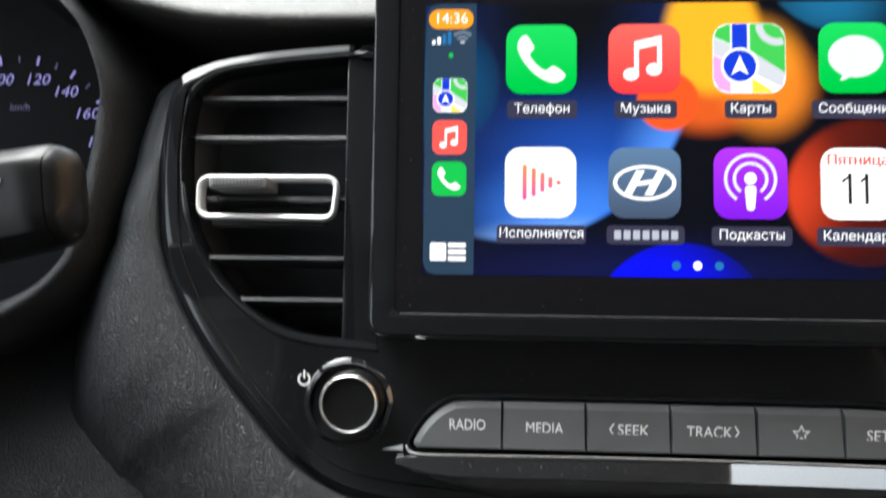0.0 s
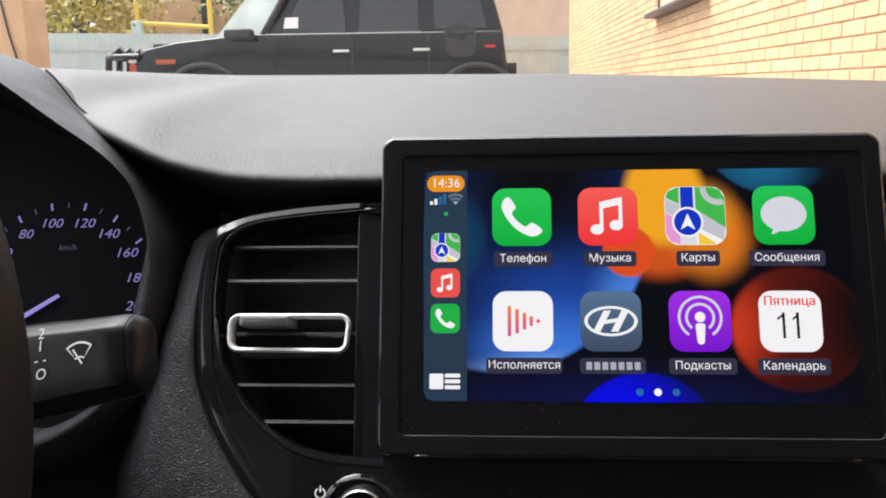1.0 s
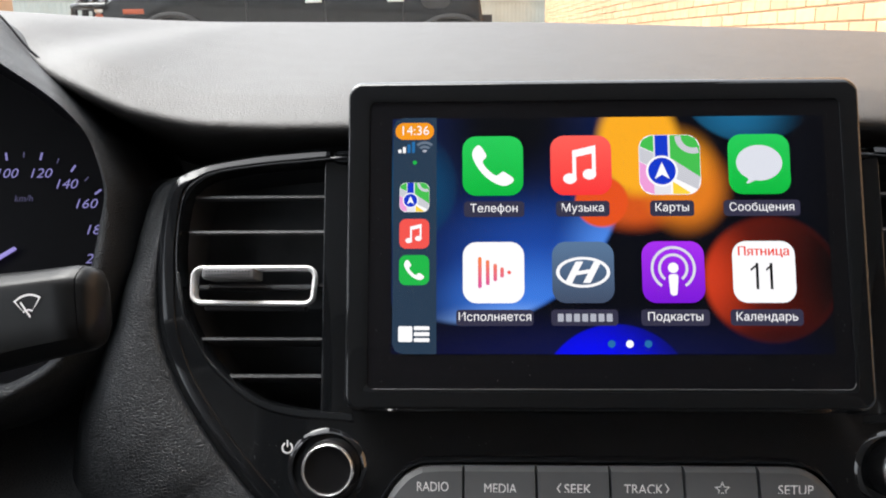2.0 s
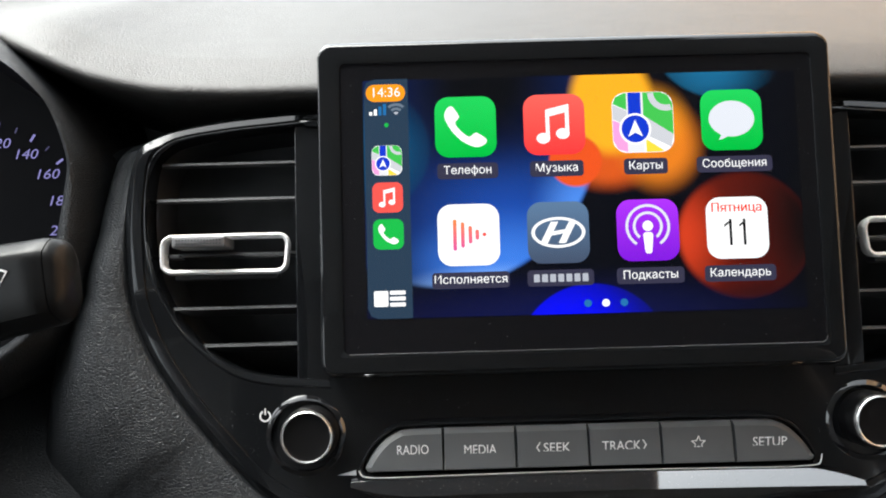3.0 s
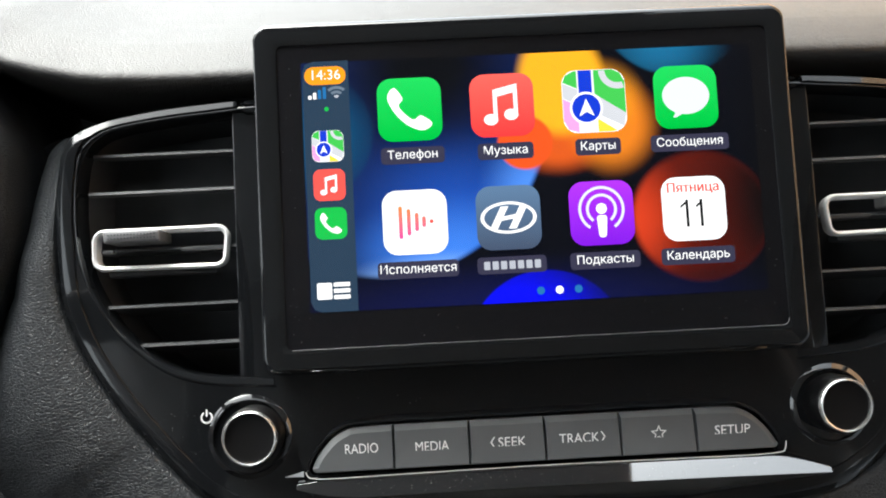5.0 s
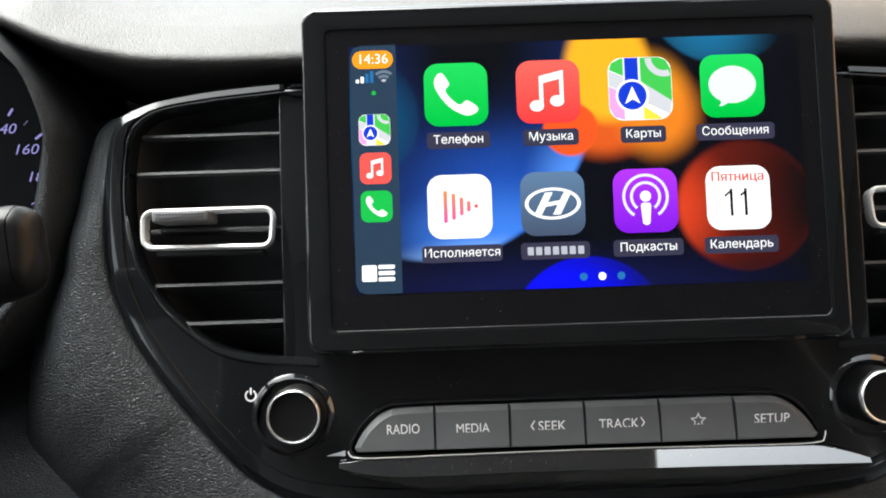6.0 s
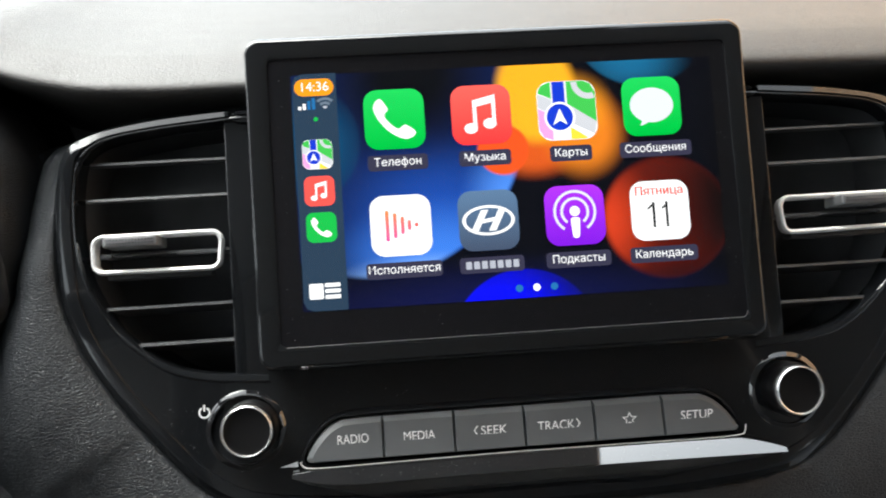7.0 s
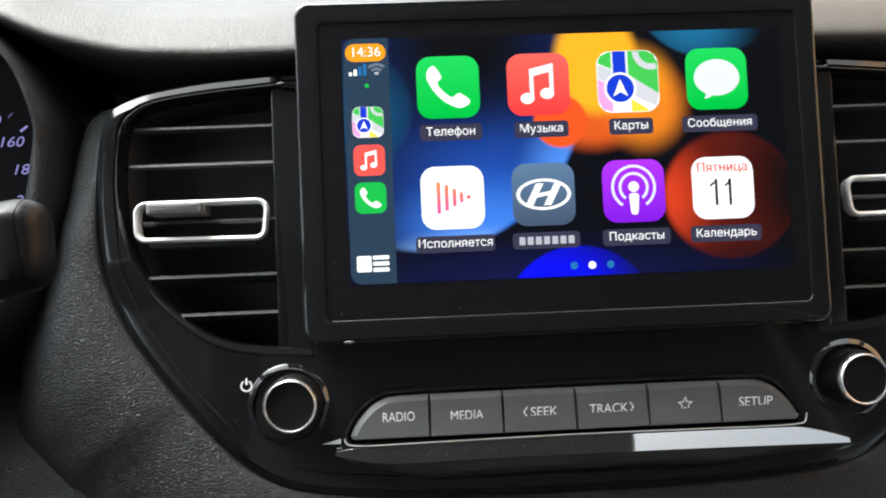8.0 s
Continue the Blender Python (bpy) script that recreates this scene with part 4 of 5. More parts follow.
glyph("podcast_dot", [circle(COLS[2], ROWS[1] + 1.7, 2.15, 20)], Z0 + 0.14, WHITE, icon)
glyph("podcast_stem", [rounded([(COLS[2] + 2.1, ROWS[1] - 0.9), (COLS[2] - 2.1, ROWS[1] - 0.9), (COLS[2] - 1.35, ROWS[1] - 9.6), (COLS[2] + 1.35, ROWS[1] - 9.6)], 1.2)], Z0 + 0.16, WHITE, icon)
caption("Подкасты", COLS[2] + 0.3, -40.8, 27.5)
icon = tile(COLS[3], ROWS[1], A, WHITE, "white calendar app icon")
weekday = text_mesh("Пятница", 5.2, COLS[3] - 0.11, ROWS[1] + 8.2, Z0 + 0.12)
doubled = bpy.data.meshes.new("weekday_stroke")
text_mesh("Пятница", 5.2, COLS[3] + 0.11, ROWS[1] + 8.2, Z0 + 0.14).to_mesh(doubled)      # a second strike makes it bold
weekday.from_mesh(doubled)
bpy.data.meshes.remove(doubled)
part("weekday", weekday, REDTEXT, icon, "bold red weekday", smooth=0)
part("day_number", text_mesh("11", 15.6, COLS[3], ROWS[1] - 2.4, Z0 + 0.12, stretch=0.72, bold=-0.3), INK, icon, smooth=0)
for sx in (-1, 1):
    fx, fy = COLS[3] + 0.3 + sx * 3.1, ROWS[1] + 3.2
    glyph("day_flag", [[(fx, fy), (fx - 2.6, fy - 1.9), (fx - 2.6, fy - 2.9), (fx, fy - 1.0)]], Z0 + 0.14, INK, icon)
caption("Календарь", COLS[3] + 0.3, -40.8, 29)
# side bar
bar_loop = [Vector((-68.6, 43.1)), Vector((-82.5, 43.1)), Vector((-85.6, 41.9)), Vector((-86.7, 39.0)), Vector((-86.7, -51.5)), Vector((-85.4, -54.4)), Vector((-82.5, -55.5)), Vector((-68.6, -55.5))]
part("side_bar", flat([bar_loop], 0.08), SIDEBAR, unit, "slate side bar of the screen", smooth=0)
pill = part("clock_pill", flat([rrect(-77.8, 37.3, 16.2, 7.2, 3.5, 6)], Z0 + 0.05), ORANGE, unit, "orange clock pill", smooth=0)
part("clock_text", text_mesh("14:36", 5.6, -77.8, 37.4, Z0 + 0.15), WHITE, pill, smooth=0)
for k in range(4):
    part("signal_bar", flat([rrect(-84.0 + k * 1.9, 28.2 + 0.55 * (k + 1), 1.3, 1.1 * (k + 1) + 0.4, 0.2, 2)], Z0 + 0.05), WHITE if k < 2 else DIMBLUE, unit, smooth=0)
for k, r in enumerate((5.2, 3.4, 1.6)):
    part("wifi_arc", flat([arc_band(-73.6, 27.8, max(0.05, r - 1.15), r, 48, 132, 8)], Z0 + 0.05), BARGREY if k == 2 else DIMWIFI, unit, smooth=0)
part("status_dot", flat([circle(-77.7, 23.9, 0.9, 14)], Z0 + 0.05), MINIGREEN, unit, smooth=0)
mini = tile(-77.8, 9.2, 12.4, WHITE, "small map app icon")
map_art(mini, -77.8, 9.2, 12.4)
mini = tile(-77.8, -6.1, 12.4, MINIRED, "small music app icon")
glyph("note", note(-78.0, -6.0, 5.5), Z0 + 0.12, WHITE, mini)
mini = tile(-77.8, -21.2, 12.4, MINIGREEN, "small phone app icon")
glyph("receiver", [handset(-77.8, -21.2, 5.0)], Z0 + 0.12, WHITE, mini)
part("layout_icon", flat([rrect(-81.3, -47.4, 5.8, 6.4, 0.6, 3), rrect(-74.6, -45.0, 6.4, 1.6, 0.4, 3), rrect(-74.6, -47.4, 6.4, 1.6, 0.4, 3), rrect(-74.6, -49.8, 6.4, 1.6, 0.4, 3)], Z0 + 0.05), WHITE, unit, "white layout icon", smooth=0)
for k, x in enumerate((2.2, 9.5, 16.9)):
    part("page_dot", flat([circle(x, -51.4, 1.55, 18)], Z0 + 0.05), WHITE if k == 1 else DIMBLUE, unit, smooth=0)

# ---------------------------------------------------------------- air vents
def slat_blade(x0, x1, v, tilt):
    """A blade with a rounded front edge, its back end lower or higher by the tilt."""
    bm = bmesh.new()
    prof = [(-20.0, -0.45), (-20.35, 0.5), (-20.9, 0.85), (-24, 0.9), (-46, 0.6 + tilt), (-46, -0.6 + tilt), (-24, -0.85), (-20.6, -0.7)]
    ra = [Vector((x0 * K, (v + y) * K, z * K)) for z, y in prof]
    rb = [Vector((x1 * K, (v + y) * K, z * K)) for z, y in prof]
    return loft([ra, rb], cap0=True, cap1=True, bm=bm)


def hole_left(v):
    """How far left the opening reaches at height v."""
    xs = []
    for a, b in zip(vent_hole, vent_hole[1:]):
        if (a.y - v) * (b.y - v) <= 0 and abs(a.y - b.y) > 1e-6:
            xs.append(a.x + (b.x - a.x) * (v - a.y) / (b.y - a.y))
    return min(xs)


def air_vent(sgn):
    flip = mirror if sgn > 0 else (lambda bm: bm)
    ob = thing("air_vent", (sgn * 0.148, -0.083, -0.02), D, "black air vent with thin slats and a chrome-framed slider", "air vent", "centre vents")
    shell = loft([ring3(offset(vent_hole, r), z) for r, z in ((-0.6, -58), (-0.3, -40), (0.0, -19.0))], cap0=True)
    bmesh.ops.reverse_faces(shell, faces=shell.faces)
    part("duct", flip(shell), DUCT, ob, "deep matte black duct")
    for v, tl in ((13.5, 3.5), (-2.1, 3.0), (-26.0, 0.5), (-49.0, -2.5), (-65.0, -3.0)):
        part("slat", flip(slat_blade(hole_left(v) + (0.6 if v < -40 else 3.4), -118.4, v, tl)), SLAT, ob)
    post = slab([Vector(q) for q in ((-118.6, 29.6), (-118.6, -82.4), (-104.8, -83.4), (-104.8, 30.4))], -50, -17.2, 0.5)
    part("side_post", flip(post), PIANO, ob, "gloss black post beside the slats")
    outer = rounded([(-120.0, -17.3), (-176.2, -17.3), (-176.2, -34.6), (-121.8, -35.2)], 5.2)
    prof = [(-0.6, -21), (-0.2, -17.6), (0, -16.6), (-0.3, -15.4), (-0.8, -14.9), (-1.0, -14.8), (-1.3, -14.9), (-2.0, -15.4), (-2.3, -16.4), (-2.3, -21)]
    rings_c = [ring3(offset(outer, r), z) for r, z in prof]
    part("handle_frame", flip(loft(rings_c + [rings_c[0]])), CHROME, ob, "rounded chrome frame")
    # slider knob
    tab = slab(rrect(-157.7, -21.4, 22.4, 4.8, 1.0, 4), -24, -8.4, 1.0)
    tab_ob = part("slider", flip(tab), GREYTAB, ob, "grey ribbed slider")
    for k in range(15):
        x = -166.8 + 1.3 * k
        for dy in (-1.0, 0.4):
            part("rib", flip(box(x * K, (-21.1 + dy) * K, -8.3 * K, 0.6 * K, 0.45 * K, 0.5 * K)), MATTE, tab_ob, smooth=0)
    for rail_x, rail_w in ((-170.4, 4.6), (-132.0, 18)):
        part("slider_rail", flip(slab(rrect(rail_x, -26.6, rail_w, 1.7, 0.6, 3), -26, -17.6, 0.5)), SLAT, ob)
    under = slab(rrect(-148.5, -35.6, 44, 2.6, 1.0, 3), -26, -18.4, 0.6)
    part("handle_foot", flip(under), MATTE, ob)
    return ob


air_vent(-1)
air_vent(1)

# ---------------------------------------------------------------- knobs
def rotary_knob(sgn):
    cx, cy = 3.15 + sgn * 115.85, -102.1
    ux, uy = 2.0 + sgn * 117.0, -103.0
    ob = thing("rotary_knob", (cx * K, cy * K, -0.0154), D, "black rotary knob with a bright metal ring", "knob", "rotary knobs")
    cup = [(17.2, -15.9), (16.9, -15.6), (16.6, -15.4), (14.7, -14.2), (14.5, -14.15), (14.35, -14.3), (14.0, -16.0), (13.8, -18.2), (13.6, -24)]
    part("collar", lathe(cup, ux, uy, 72), COLLAR, ob, "gloss black funnel-shaped collar")
    skirt = [(11.6, -24), (11.6, -12), (11.5, -8.0), (11.3, -5.4), (11.0, -4.0), (10.6, -3.6)]
    part("grip", lathe(skirt, cx, cy), CAP, ob, "black grip")
    for k in range(48):
        a = 2 * math.pi * k / 48
        b = box(0, 0, 0, 0.3 * K, 0.5 * K, 5 * K)
        b.transform(Matrix.Translation((cx * K, cy * K, -10.5 * K)) @ Matrix.Rotation(a, 4, "Z") @ Matrix.Translation((11.45 * K, 0, 0)))
        part("knurl", b, CAP, ob, smooth=0)
    part("metal_ring", lathe([(10.6, -4.2), (10.6, -2.9), (10.4, -2.1), (9.95, -1.7), (9.55, -1.9), (9.35, -2.5), (9.3, -3.6)], cx, cy), SILVER, ob, "bright metal ring")
    part("cap", lathe([(9.4, -4.0), (9.3, -3.2), (8.0, -3.3), (4.0, -3.4), (0.01, -3.45)], cx, cy), CAP, ob, "satin black cap")
    return ob


rotary_knob(-1)
rotary_knob(1)
power = thing("power_symbol", (-0.129, -0.0935, -0.0152), D, "white power symbol printed beside the knob", "printed mark")
part("ring", flat([arc_band(-131.9, -94.6, 1.75, 2.45, 118, 422, 22)], -15.1), LETTER, power, smooth=0)
part("stroke", flat([rrect(-131.9, -92.8, 0.7, 2.8, 0.2, 2)], -15.1), LETTER, power, smooth=0)
wedge = thing("volume_wedge", (-0.0955, -0.1172, -0.0152), D, "small white wedge printed below the knob", "printed mark")
# the wedge takes the same added glow as the key print
part("wedge", flat([[Vector((-102.0, -119.7)), Vector((-94.3, -119.9)), Vector((-94.3, -117.7))]], -15.1), KEYLETTER, wedge, smooth=0)

# ---------------------------------------------------------------- buttons
row = thing("button_row", (0, -0.117, -0.0154), D, "strip of six dark grey keys with white lettering", "button panel")
edges_x = (-89.5, -57.8, -28.3, 1.2, 30.7, 60.2, 92.1)
NAMES = ("RADIO", "MEDIA", "SEEK", "TRACK", "", "SETUP")
for i, word in enumerate(NAMES):
    x0, x1 = edges_x[i] + 0.16, edges_x[i + 1] - 0.16
    top, bot = -100.4, -117.0
    if i == 0:
        lp = [Vector((x1, top)), Vector((-70.0, top - 0.2))] + spline([(-75, -101.0), (-80.5, -103.8), (-85.4, -108.6), (-88.4, -113.0), (-89.3, -115.6), (-88.0, -117.0)], 4) + [Vector((x1, bot))]
    elif i == 5:
        right = [Vector((SYM - q.x, q.y)) for q in reversed(spline([(-75, -101.0), (-80.5, -103.8), (-85.4, -108.6), (-88.4, -113.0), (-89.3, -115.6), (-88.0, -117.0)], 4))]
        lp = [Vector((72.0, top - 0.2)), Vector((x0, top)), Vector((x0, bot))] + right
    else:
        lp = [Vector((x1, top)), Vector((x0, top)), Vector((x0, bot)), Vector((x1, bot))]
    curved = [(i == 0 and q.x < -69 or i == 5 and q.x > SYM + 69) for q in lp]
    upper = [q.y > -104.5 or (c and q.y > -114.5) for q, c in zip(lp, curved)]
    face = []
    for q, near, deep, c, up in zip(lp, offset(lp, -0.5), offset(lp, -2.2), curved, upper):
        face.append(deep if c and up else Vector((near.x, near.y - (1.7 if up else 0.0))))
    rings_b = [ring3(lp, -15.4)]
    for loop, drop_up, drop_low in ((lp, 2.3, 1.0), (offset(lp, -0.12), 1.9, 0.6), (offset(lp, -0.35), 1.6, 0.25), (face, 0.0, 0.0)):
        rings_b.append([Vector((q.x * K, q.y * K, (-4.1 - 0.132 * (q.y + 117) - (drop_up if up else drop_low)) * K)) for q, up in zip(loop, upper)])
    key = part("key", loft(rings_b, cap1=True), BUTTON, row, smooth=11)
    cx = (x0 + x1) / 2 + (3.4 if i == 0 else -1.8 if i == 5 else 0)
    slope = Matrix.Translation((cx * K, -109.0 * K, -4.85 * K)) @ Matrix.Rotation(radians(7.6), 4, "X")
    if word:
        nudge = 1.6 if i == 2 else -1.7 if i == 3 else 0.0
        tm = text_mesh(word, 5.5, nudge, 0.3 if i == 0 else -0.3, 0.12, stretch=(0.78, 0.82, 0.95, 0.88, 1.0, 0.92)[i], bold=0.75)
        if nudge:
            sg, xx = (-1, -6.2) if i == 2 else (1, 8.0)
            chev = [(xx - sg * 1.3, 2.1), (xx - sg * 0.8, 2.1), (xx + sg * 0.6, 0), (xx - sg * 0.8, -2.1), (xx - sg * 1.3, -2.1), (xx + sg * 0.05, 0)]
            flat([chev if sg < 0 else chev[::-1]], 0.12, bm=tm)
    else:
        star = [(math.cos(radians(90 + 36 * k)) * (3.3 if k % 2 == 0 else 1.5), math.sin(radians(90 + 36 * k)) * (3.3 if k % 2 == 0 else 1.5)) for k in range(10)]
        small = [(x * 0.72, y * 0.72) for x, y in star]
        tm = band([Vector(q) for q in star], [Vector(q) for q in small], 0.12)
    tm.transform(slope)
    part("key_lettering", tm, KEYLETTER, key, "white printed lettering", smooth=0)
gap_o = offset([Vector((-60, -99.4)), *spline([(-75, -100.0), (-81.2, -102.8), (-86.4, -108.0), (-89.6, -113.0), (-90.6, -116.0), (-89.2, -118.2)], 4), Vector((SYM + 89.2, -118.2)),
                *[Vector((SYM - q.x, q.y)) for q in reversed(spline([(-75, -100.0), (-81.2, -102.8), (-86.4, -108.0), (-89.6, -113.0), (-90.6, -116.0), (-89.2, -118.2)], 4))], Vector((60, -99.4))], 0.3)
part("key_surround", loft([ring3(offset(gap_o, r), z) for r, z in ((1.2, -15.3), (1.0, -8.2), (0.6, -7.6), (0.0, -7.7), (-0.1, -14))]), PIANO, row, "gloss black rim round the keys")

# sky glint on the gloss lip, drawn as a thin near-white bar
lip_line = spline([(-92.0, -116.4), (-91.4, -118.0), (-89.0, -119.1), (-80, -119.5), (-50, -119.2), (0, -118.9), (50, -119.2), (80, -119.5), (92.6, -119.0), (94.8, -117.6), (95.4, -114.8)], 6)
part("rim_glint", tube([Vector((q.x * K, q.y * K, -0.0054)) for q in lip_line], 0.00024, 8), CHROME, row, "fine pale line for the sky's glint on the lip below the keys", smooth=80)

# fine dust on the gloss surfaces
rnd = random.Random(12)
DUST = mat("pale_dust", (0.2, 0.205, 0.205), 0.9, spec=0.1, vary=0.2)
dust = bmesh.new()


def speck(x, y, z, up=0.0):
    r = rnd.choice((0.05, 0.06, 0.07, 0.08, 0.1, 0.16)) * rnd.uniform(0.8, 1.3)
    a0, n = rnd.uniform(0, 6), 6
    ring = [(x + r * rnd.uniform(0.6, 1.3) * math.cos(a0 + k), y + r * rnd.uniform(0.6, 1.3) * math.sin(a0 + k), z) for k in range(n)]
    dust.faces.new([dust.verts.new((px * K, py * K, (pz - (py - y) * up) * K)) for px, py, pz in ring])


for k in range(150):
    speck(rnd.uniform(-150, 150), rnd.uniform(-126, -88), -15.25)
for k in range(70):
    speck(rnd.uniform(-158, -132), rnd.uniform(-112, -92), -15.25)
for k in range(200):
    s = rnd.uniform(0.4, 6.2)
    x = rnd.uniform(-72, 84)
    speck(x, -119.2 - 0.00008 * x * x - s, -5.7 + (s - 0.2) * 0.746 + 0.07, 0.746)
for k in range(45):
    speck(rnd.uniform(-95, 96), rnd.uniform(-69, -57), 0.03)
for k in range(60):
    speck(rnd.choice((-1, 1)) * rnd.uniform(91.5, 95.5), rnd.uniform(-66, 45), 0.03)
speckle = part("dust", dust, DUST, dash, "fine pale dust specks on the gloss trim", smooth=0)
tagged(speckle, "fine pale dust specks on the gloss trim", kind="stuff")

# ---------------------------------------------------------------- steering wheel and stalk
wheel = thing("steering_wheel", (-0.36, -0.16, 0.15), D, "black leather steering wheel", "steering wheel")
WC, WR = Vector((-342.5, -90, 172)), 166.0
wheel_turn = Matrix.Rotation(radians(-6), 4, "X")


def wheel_at(ang, r=WR, out=0.0):
    return (WC + wheel_turn @ Vector((r * math.cos(ang), r * math.sin(ang), out))) * K


part("rim", tube([wheel_at(2 * math.pi * k / 96) for k in range(96)], 0.0155, 18, closed=True, squash=1.15), WHEEL, wheel, "leather-wrapped rim", smooth=80)
part("hub", lathe([(0.01, 172), (55, 168), (66, 158), (70, 140), (66, 118), (0.01, 112)][::-1], WC.x, WC.y), MATTE, wheel, "dark hub cover")
for ang in (200, 340, 270):
    a = radians(ang)
    part("spoke", tube([wheel_at(a, 55, -12), wheel_at(a, 110, -14), wheel_at(a, 176, -2)], [0.022, 0.018, 0.012], 12, squash=0.5), MATTE, wheel)
part("column", lathe([(40, 115), (44, 60), (52, -30), (52, -60)], WC.x, WC.y - 20), DOORTRIM, wheel, "plastic steering column cover")

stalk = thing("wiper_stalk", (-0.20, -0.05, 0.10), D, "black wiper stalk with white symbols", "control stalk")
axis0, axis1 = Vector((-262, -56.5, 88)), Vector((-164, -42, 104))


def stalk_ring(s, hy, hz):
    """A rounded lozenge section of the lever."""
    c = axis0.lerp(axis1, s)
    t = (axis1 - axis0).normalized()
    up = Vector((0, 1, 0))
    up = (up - t * up.dot(t)).normalized()
    fw = t.cross(up)
    return [(c + up * hy * u + fw * hz * v) * K for u, v in section]


section = spline([(0.55, -1.0), (0.9, -0.8), (1.0, -0.4), (1.0, 0.1), (0.95, 0.4)], 3)[:-1] + spline([(0.9, 0.52), (0.72, 0.84), (0.6, 0.97)], 3)[:-1] + spline([(0.5, 1.0), (0.0, 1.02), (-0.6, 1.0)], 3)[:-1] + spline([(-0.72, 0.92), (-0.95, 0.4), (-1.0, 0.0), (-0.92, -0.6), (-0.55, -1.0)], 3)
part("lever", loft([stalk_ring(t, hy, hz) for t, hy, hz in ((0, 13, 8), (0.3, 14.6, 8.5), (0.55, 15.0, 9), (0.7, 14.4, 9.2), (0.82, 13.4, 9.1), (0.93, 12.8, 8.9), (0.968, 12.6, 8.7), (0.985, 12.4, 8.0), (0.997, 12.0, 7.4), (0.9985, 11.0, 6.4))], cap0=True), STALK, stalk, "matte black lever", smooth=40)
part("end_cap", loft([stalk_ring(t, hy, hz) for t, hy, hz in ((0.9985, 11.0, 6.4), (1.0005, 11.9, 7.3), (1.014, 11.2, 6.8), (1.026, 9.4, 5.6), (1.035, 6.4, 4.0), (1.039, 0.4, 0.3))], cap0=True), STALK, stalk, "rounded black end cap", smooth=40)
lt = (axis1 - axis0).normalized()
face_up = (Vector((0, 1, 0)) - lt * lt.y).normalized()
face_out = lt.cross(face_up)
face_m = Matrix((( lt.x, face_up.x, face_out.x, 0), (lt.y, face_up.y, face_out.y, 0), (lt.z, face_up.z, face_out.z, 0), (0, 0, 0, 1)))


def on_stalk(bm, s, dy=0.0, dz=9.6):
    c = (axis0.lerp(axis1, s) + face_up * dy + face_out * dz) * K
    bm.transform(Matrix.Translation(c) @ face_m)
    return bm


sym = flat([arc_band(0, -4.2, 6.4, 7.0, 52, 128, 10), arc_band(0, -4.2, 2.2, 2.7, 52, 128, 6),
            [(-1.5, -2.1), (-1.2, -2.4), (-4.0, 1.6), (-4.4, 1.3)], [(1.5, -2.1), (1.2, -2.4), (4.0, 1.6), (4.4, 1.3)],
            [(0.4, -4.0), (0.9, -3.7), (-1.9, 0.9), (-2.4, 0.6)]], 0)
part("wiper_symbol", on_stalk(sym, 0.865, 2.4), LETTER, stalk, "white wiper symbol", smooth=0)
for word, dy in (("2", 9.4), ("1", 5.6), ("- -", 1.6), ("O", -2.8)):
    rise = math.asin((abs(dy) / 15.2) ** (1 / 0.72))
    part("stalk_mark", on_stalk(text_mesh(word, 4.6, 0, 0, 0, shear=0.15), 0.735, dy, 9.15 * math.cos(rise) ** 0.72 + 0.9), LETTER, stalk, smooth=0)

# ---------------------------------------------------------------- car shell round the camera
def slab_world(points, thick, axis):
    """A flat panel from a closed outline, with thickness along an axis."""
    bm = bmesh.new()
    f = bm.faces.new([bm.verts.new(q) for q in points])
    ext = bmesh.ops.extrude_face_region(bm, geom=[f])
    bmesh.ops.translate(bm, verts=[v for v in ext["geom"] if isinstance(v, bmesh.types.BMVert)], vec=Vector(axis) * thick)
    bmesh.ops.recalc_face_normals(bm, faces=bm.faces)
    return bm


WINDSHIELD = windshield_glass()


def structure(name, bm, material, label, smooth=35):
    return tagged(part(name, bm, material, None, smooth=smooth), label, "car interior", kind="structure")


roof_rows = []
for k in range(15):
    y = -1.30 + 1.00 * k / 14
    z = 1.46 - 0.05 * ((y + 0.85) / 1.0) ** 2
    roof_rows.append([Vector((x, y, z - 0.07 * (abs(x) / 0.6) ** 3)) for x in [-0.62 + 1.24 * i / 16 for i in range(17)]])
rb = loft(roof_rows, closed=False)
rext = bmesh.ops.extrude_face_region(rb, geom=rb.faces[:])
bmesh.ops.translate(rb, verts=[v for v in rext["geom"] if isinstance(v, bmesh.types.BMVert)], vec=(0, 0, 0.03))
structure("ceiling", rb, HEADLINER, "light grey fabric headliner")
structure("floor", box(0, -0.32, 0.36, 1.5, 1.96, 0.04), CARPET, "dark carpeted car floor", 0)
structure("wall_rear", box(0, -1.28, 0.90, 1.46, 0.06, 1.10), DARKCLOTH, "plain dark partition closing the cabin behind", 0)
structure("wall_front", box(0, 0.62, 0.66, 1.5, 0.04, 0.62), CARPET, "dark firewall under the dashboard", 0)
for sx, nm in ((-1, "left"), (1, "right")):
    structure("wall_" + nm, box(sx * 0.74, -0.32, 0.69, 0.06, 1.96, 0.68), SEATCLOTH, "grey door trim below the side windows", 0)
    structure("pillar_front_" + nm, tube([Vector((sx * 0.73, 0.72, 1.0)), Vector((sx * 0.69, 0.32, 1.20)), Vector((sx * 0.64, -0.10, 1.35)), Vector((sx * 0.60, -0.42, 1.40))], 0.035, 10), DOORTRIM, "dark windscreen pillar")
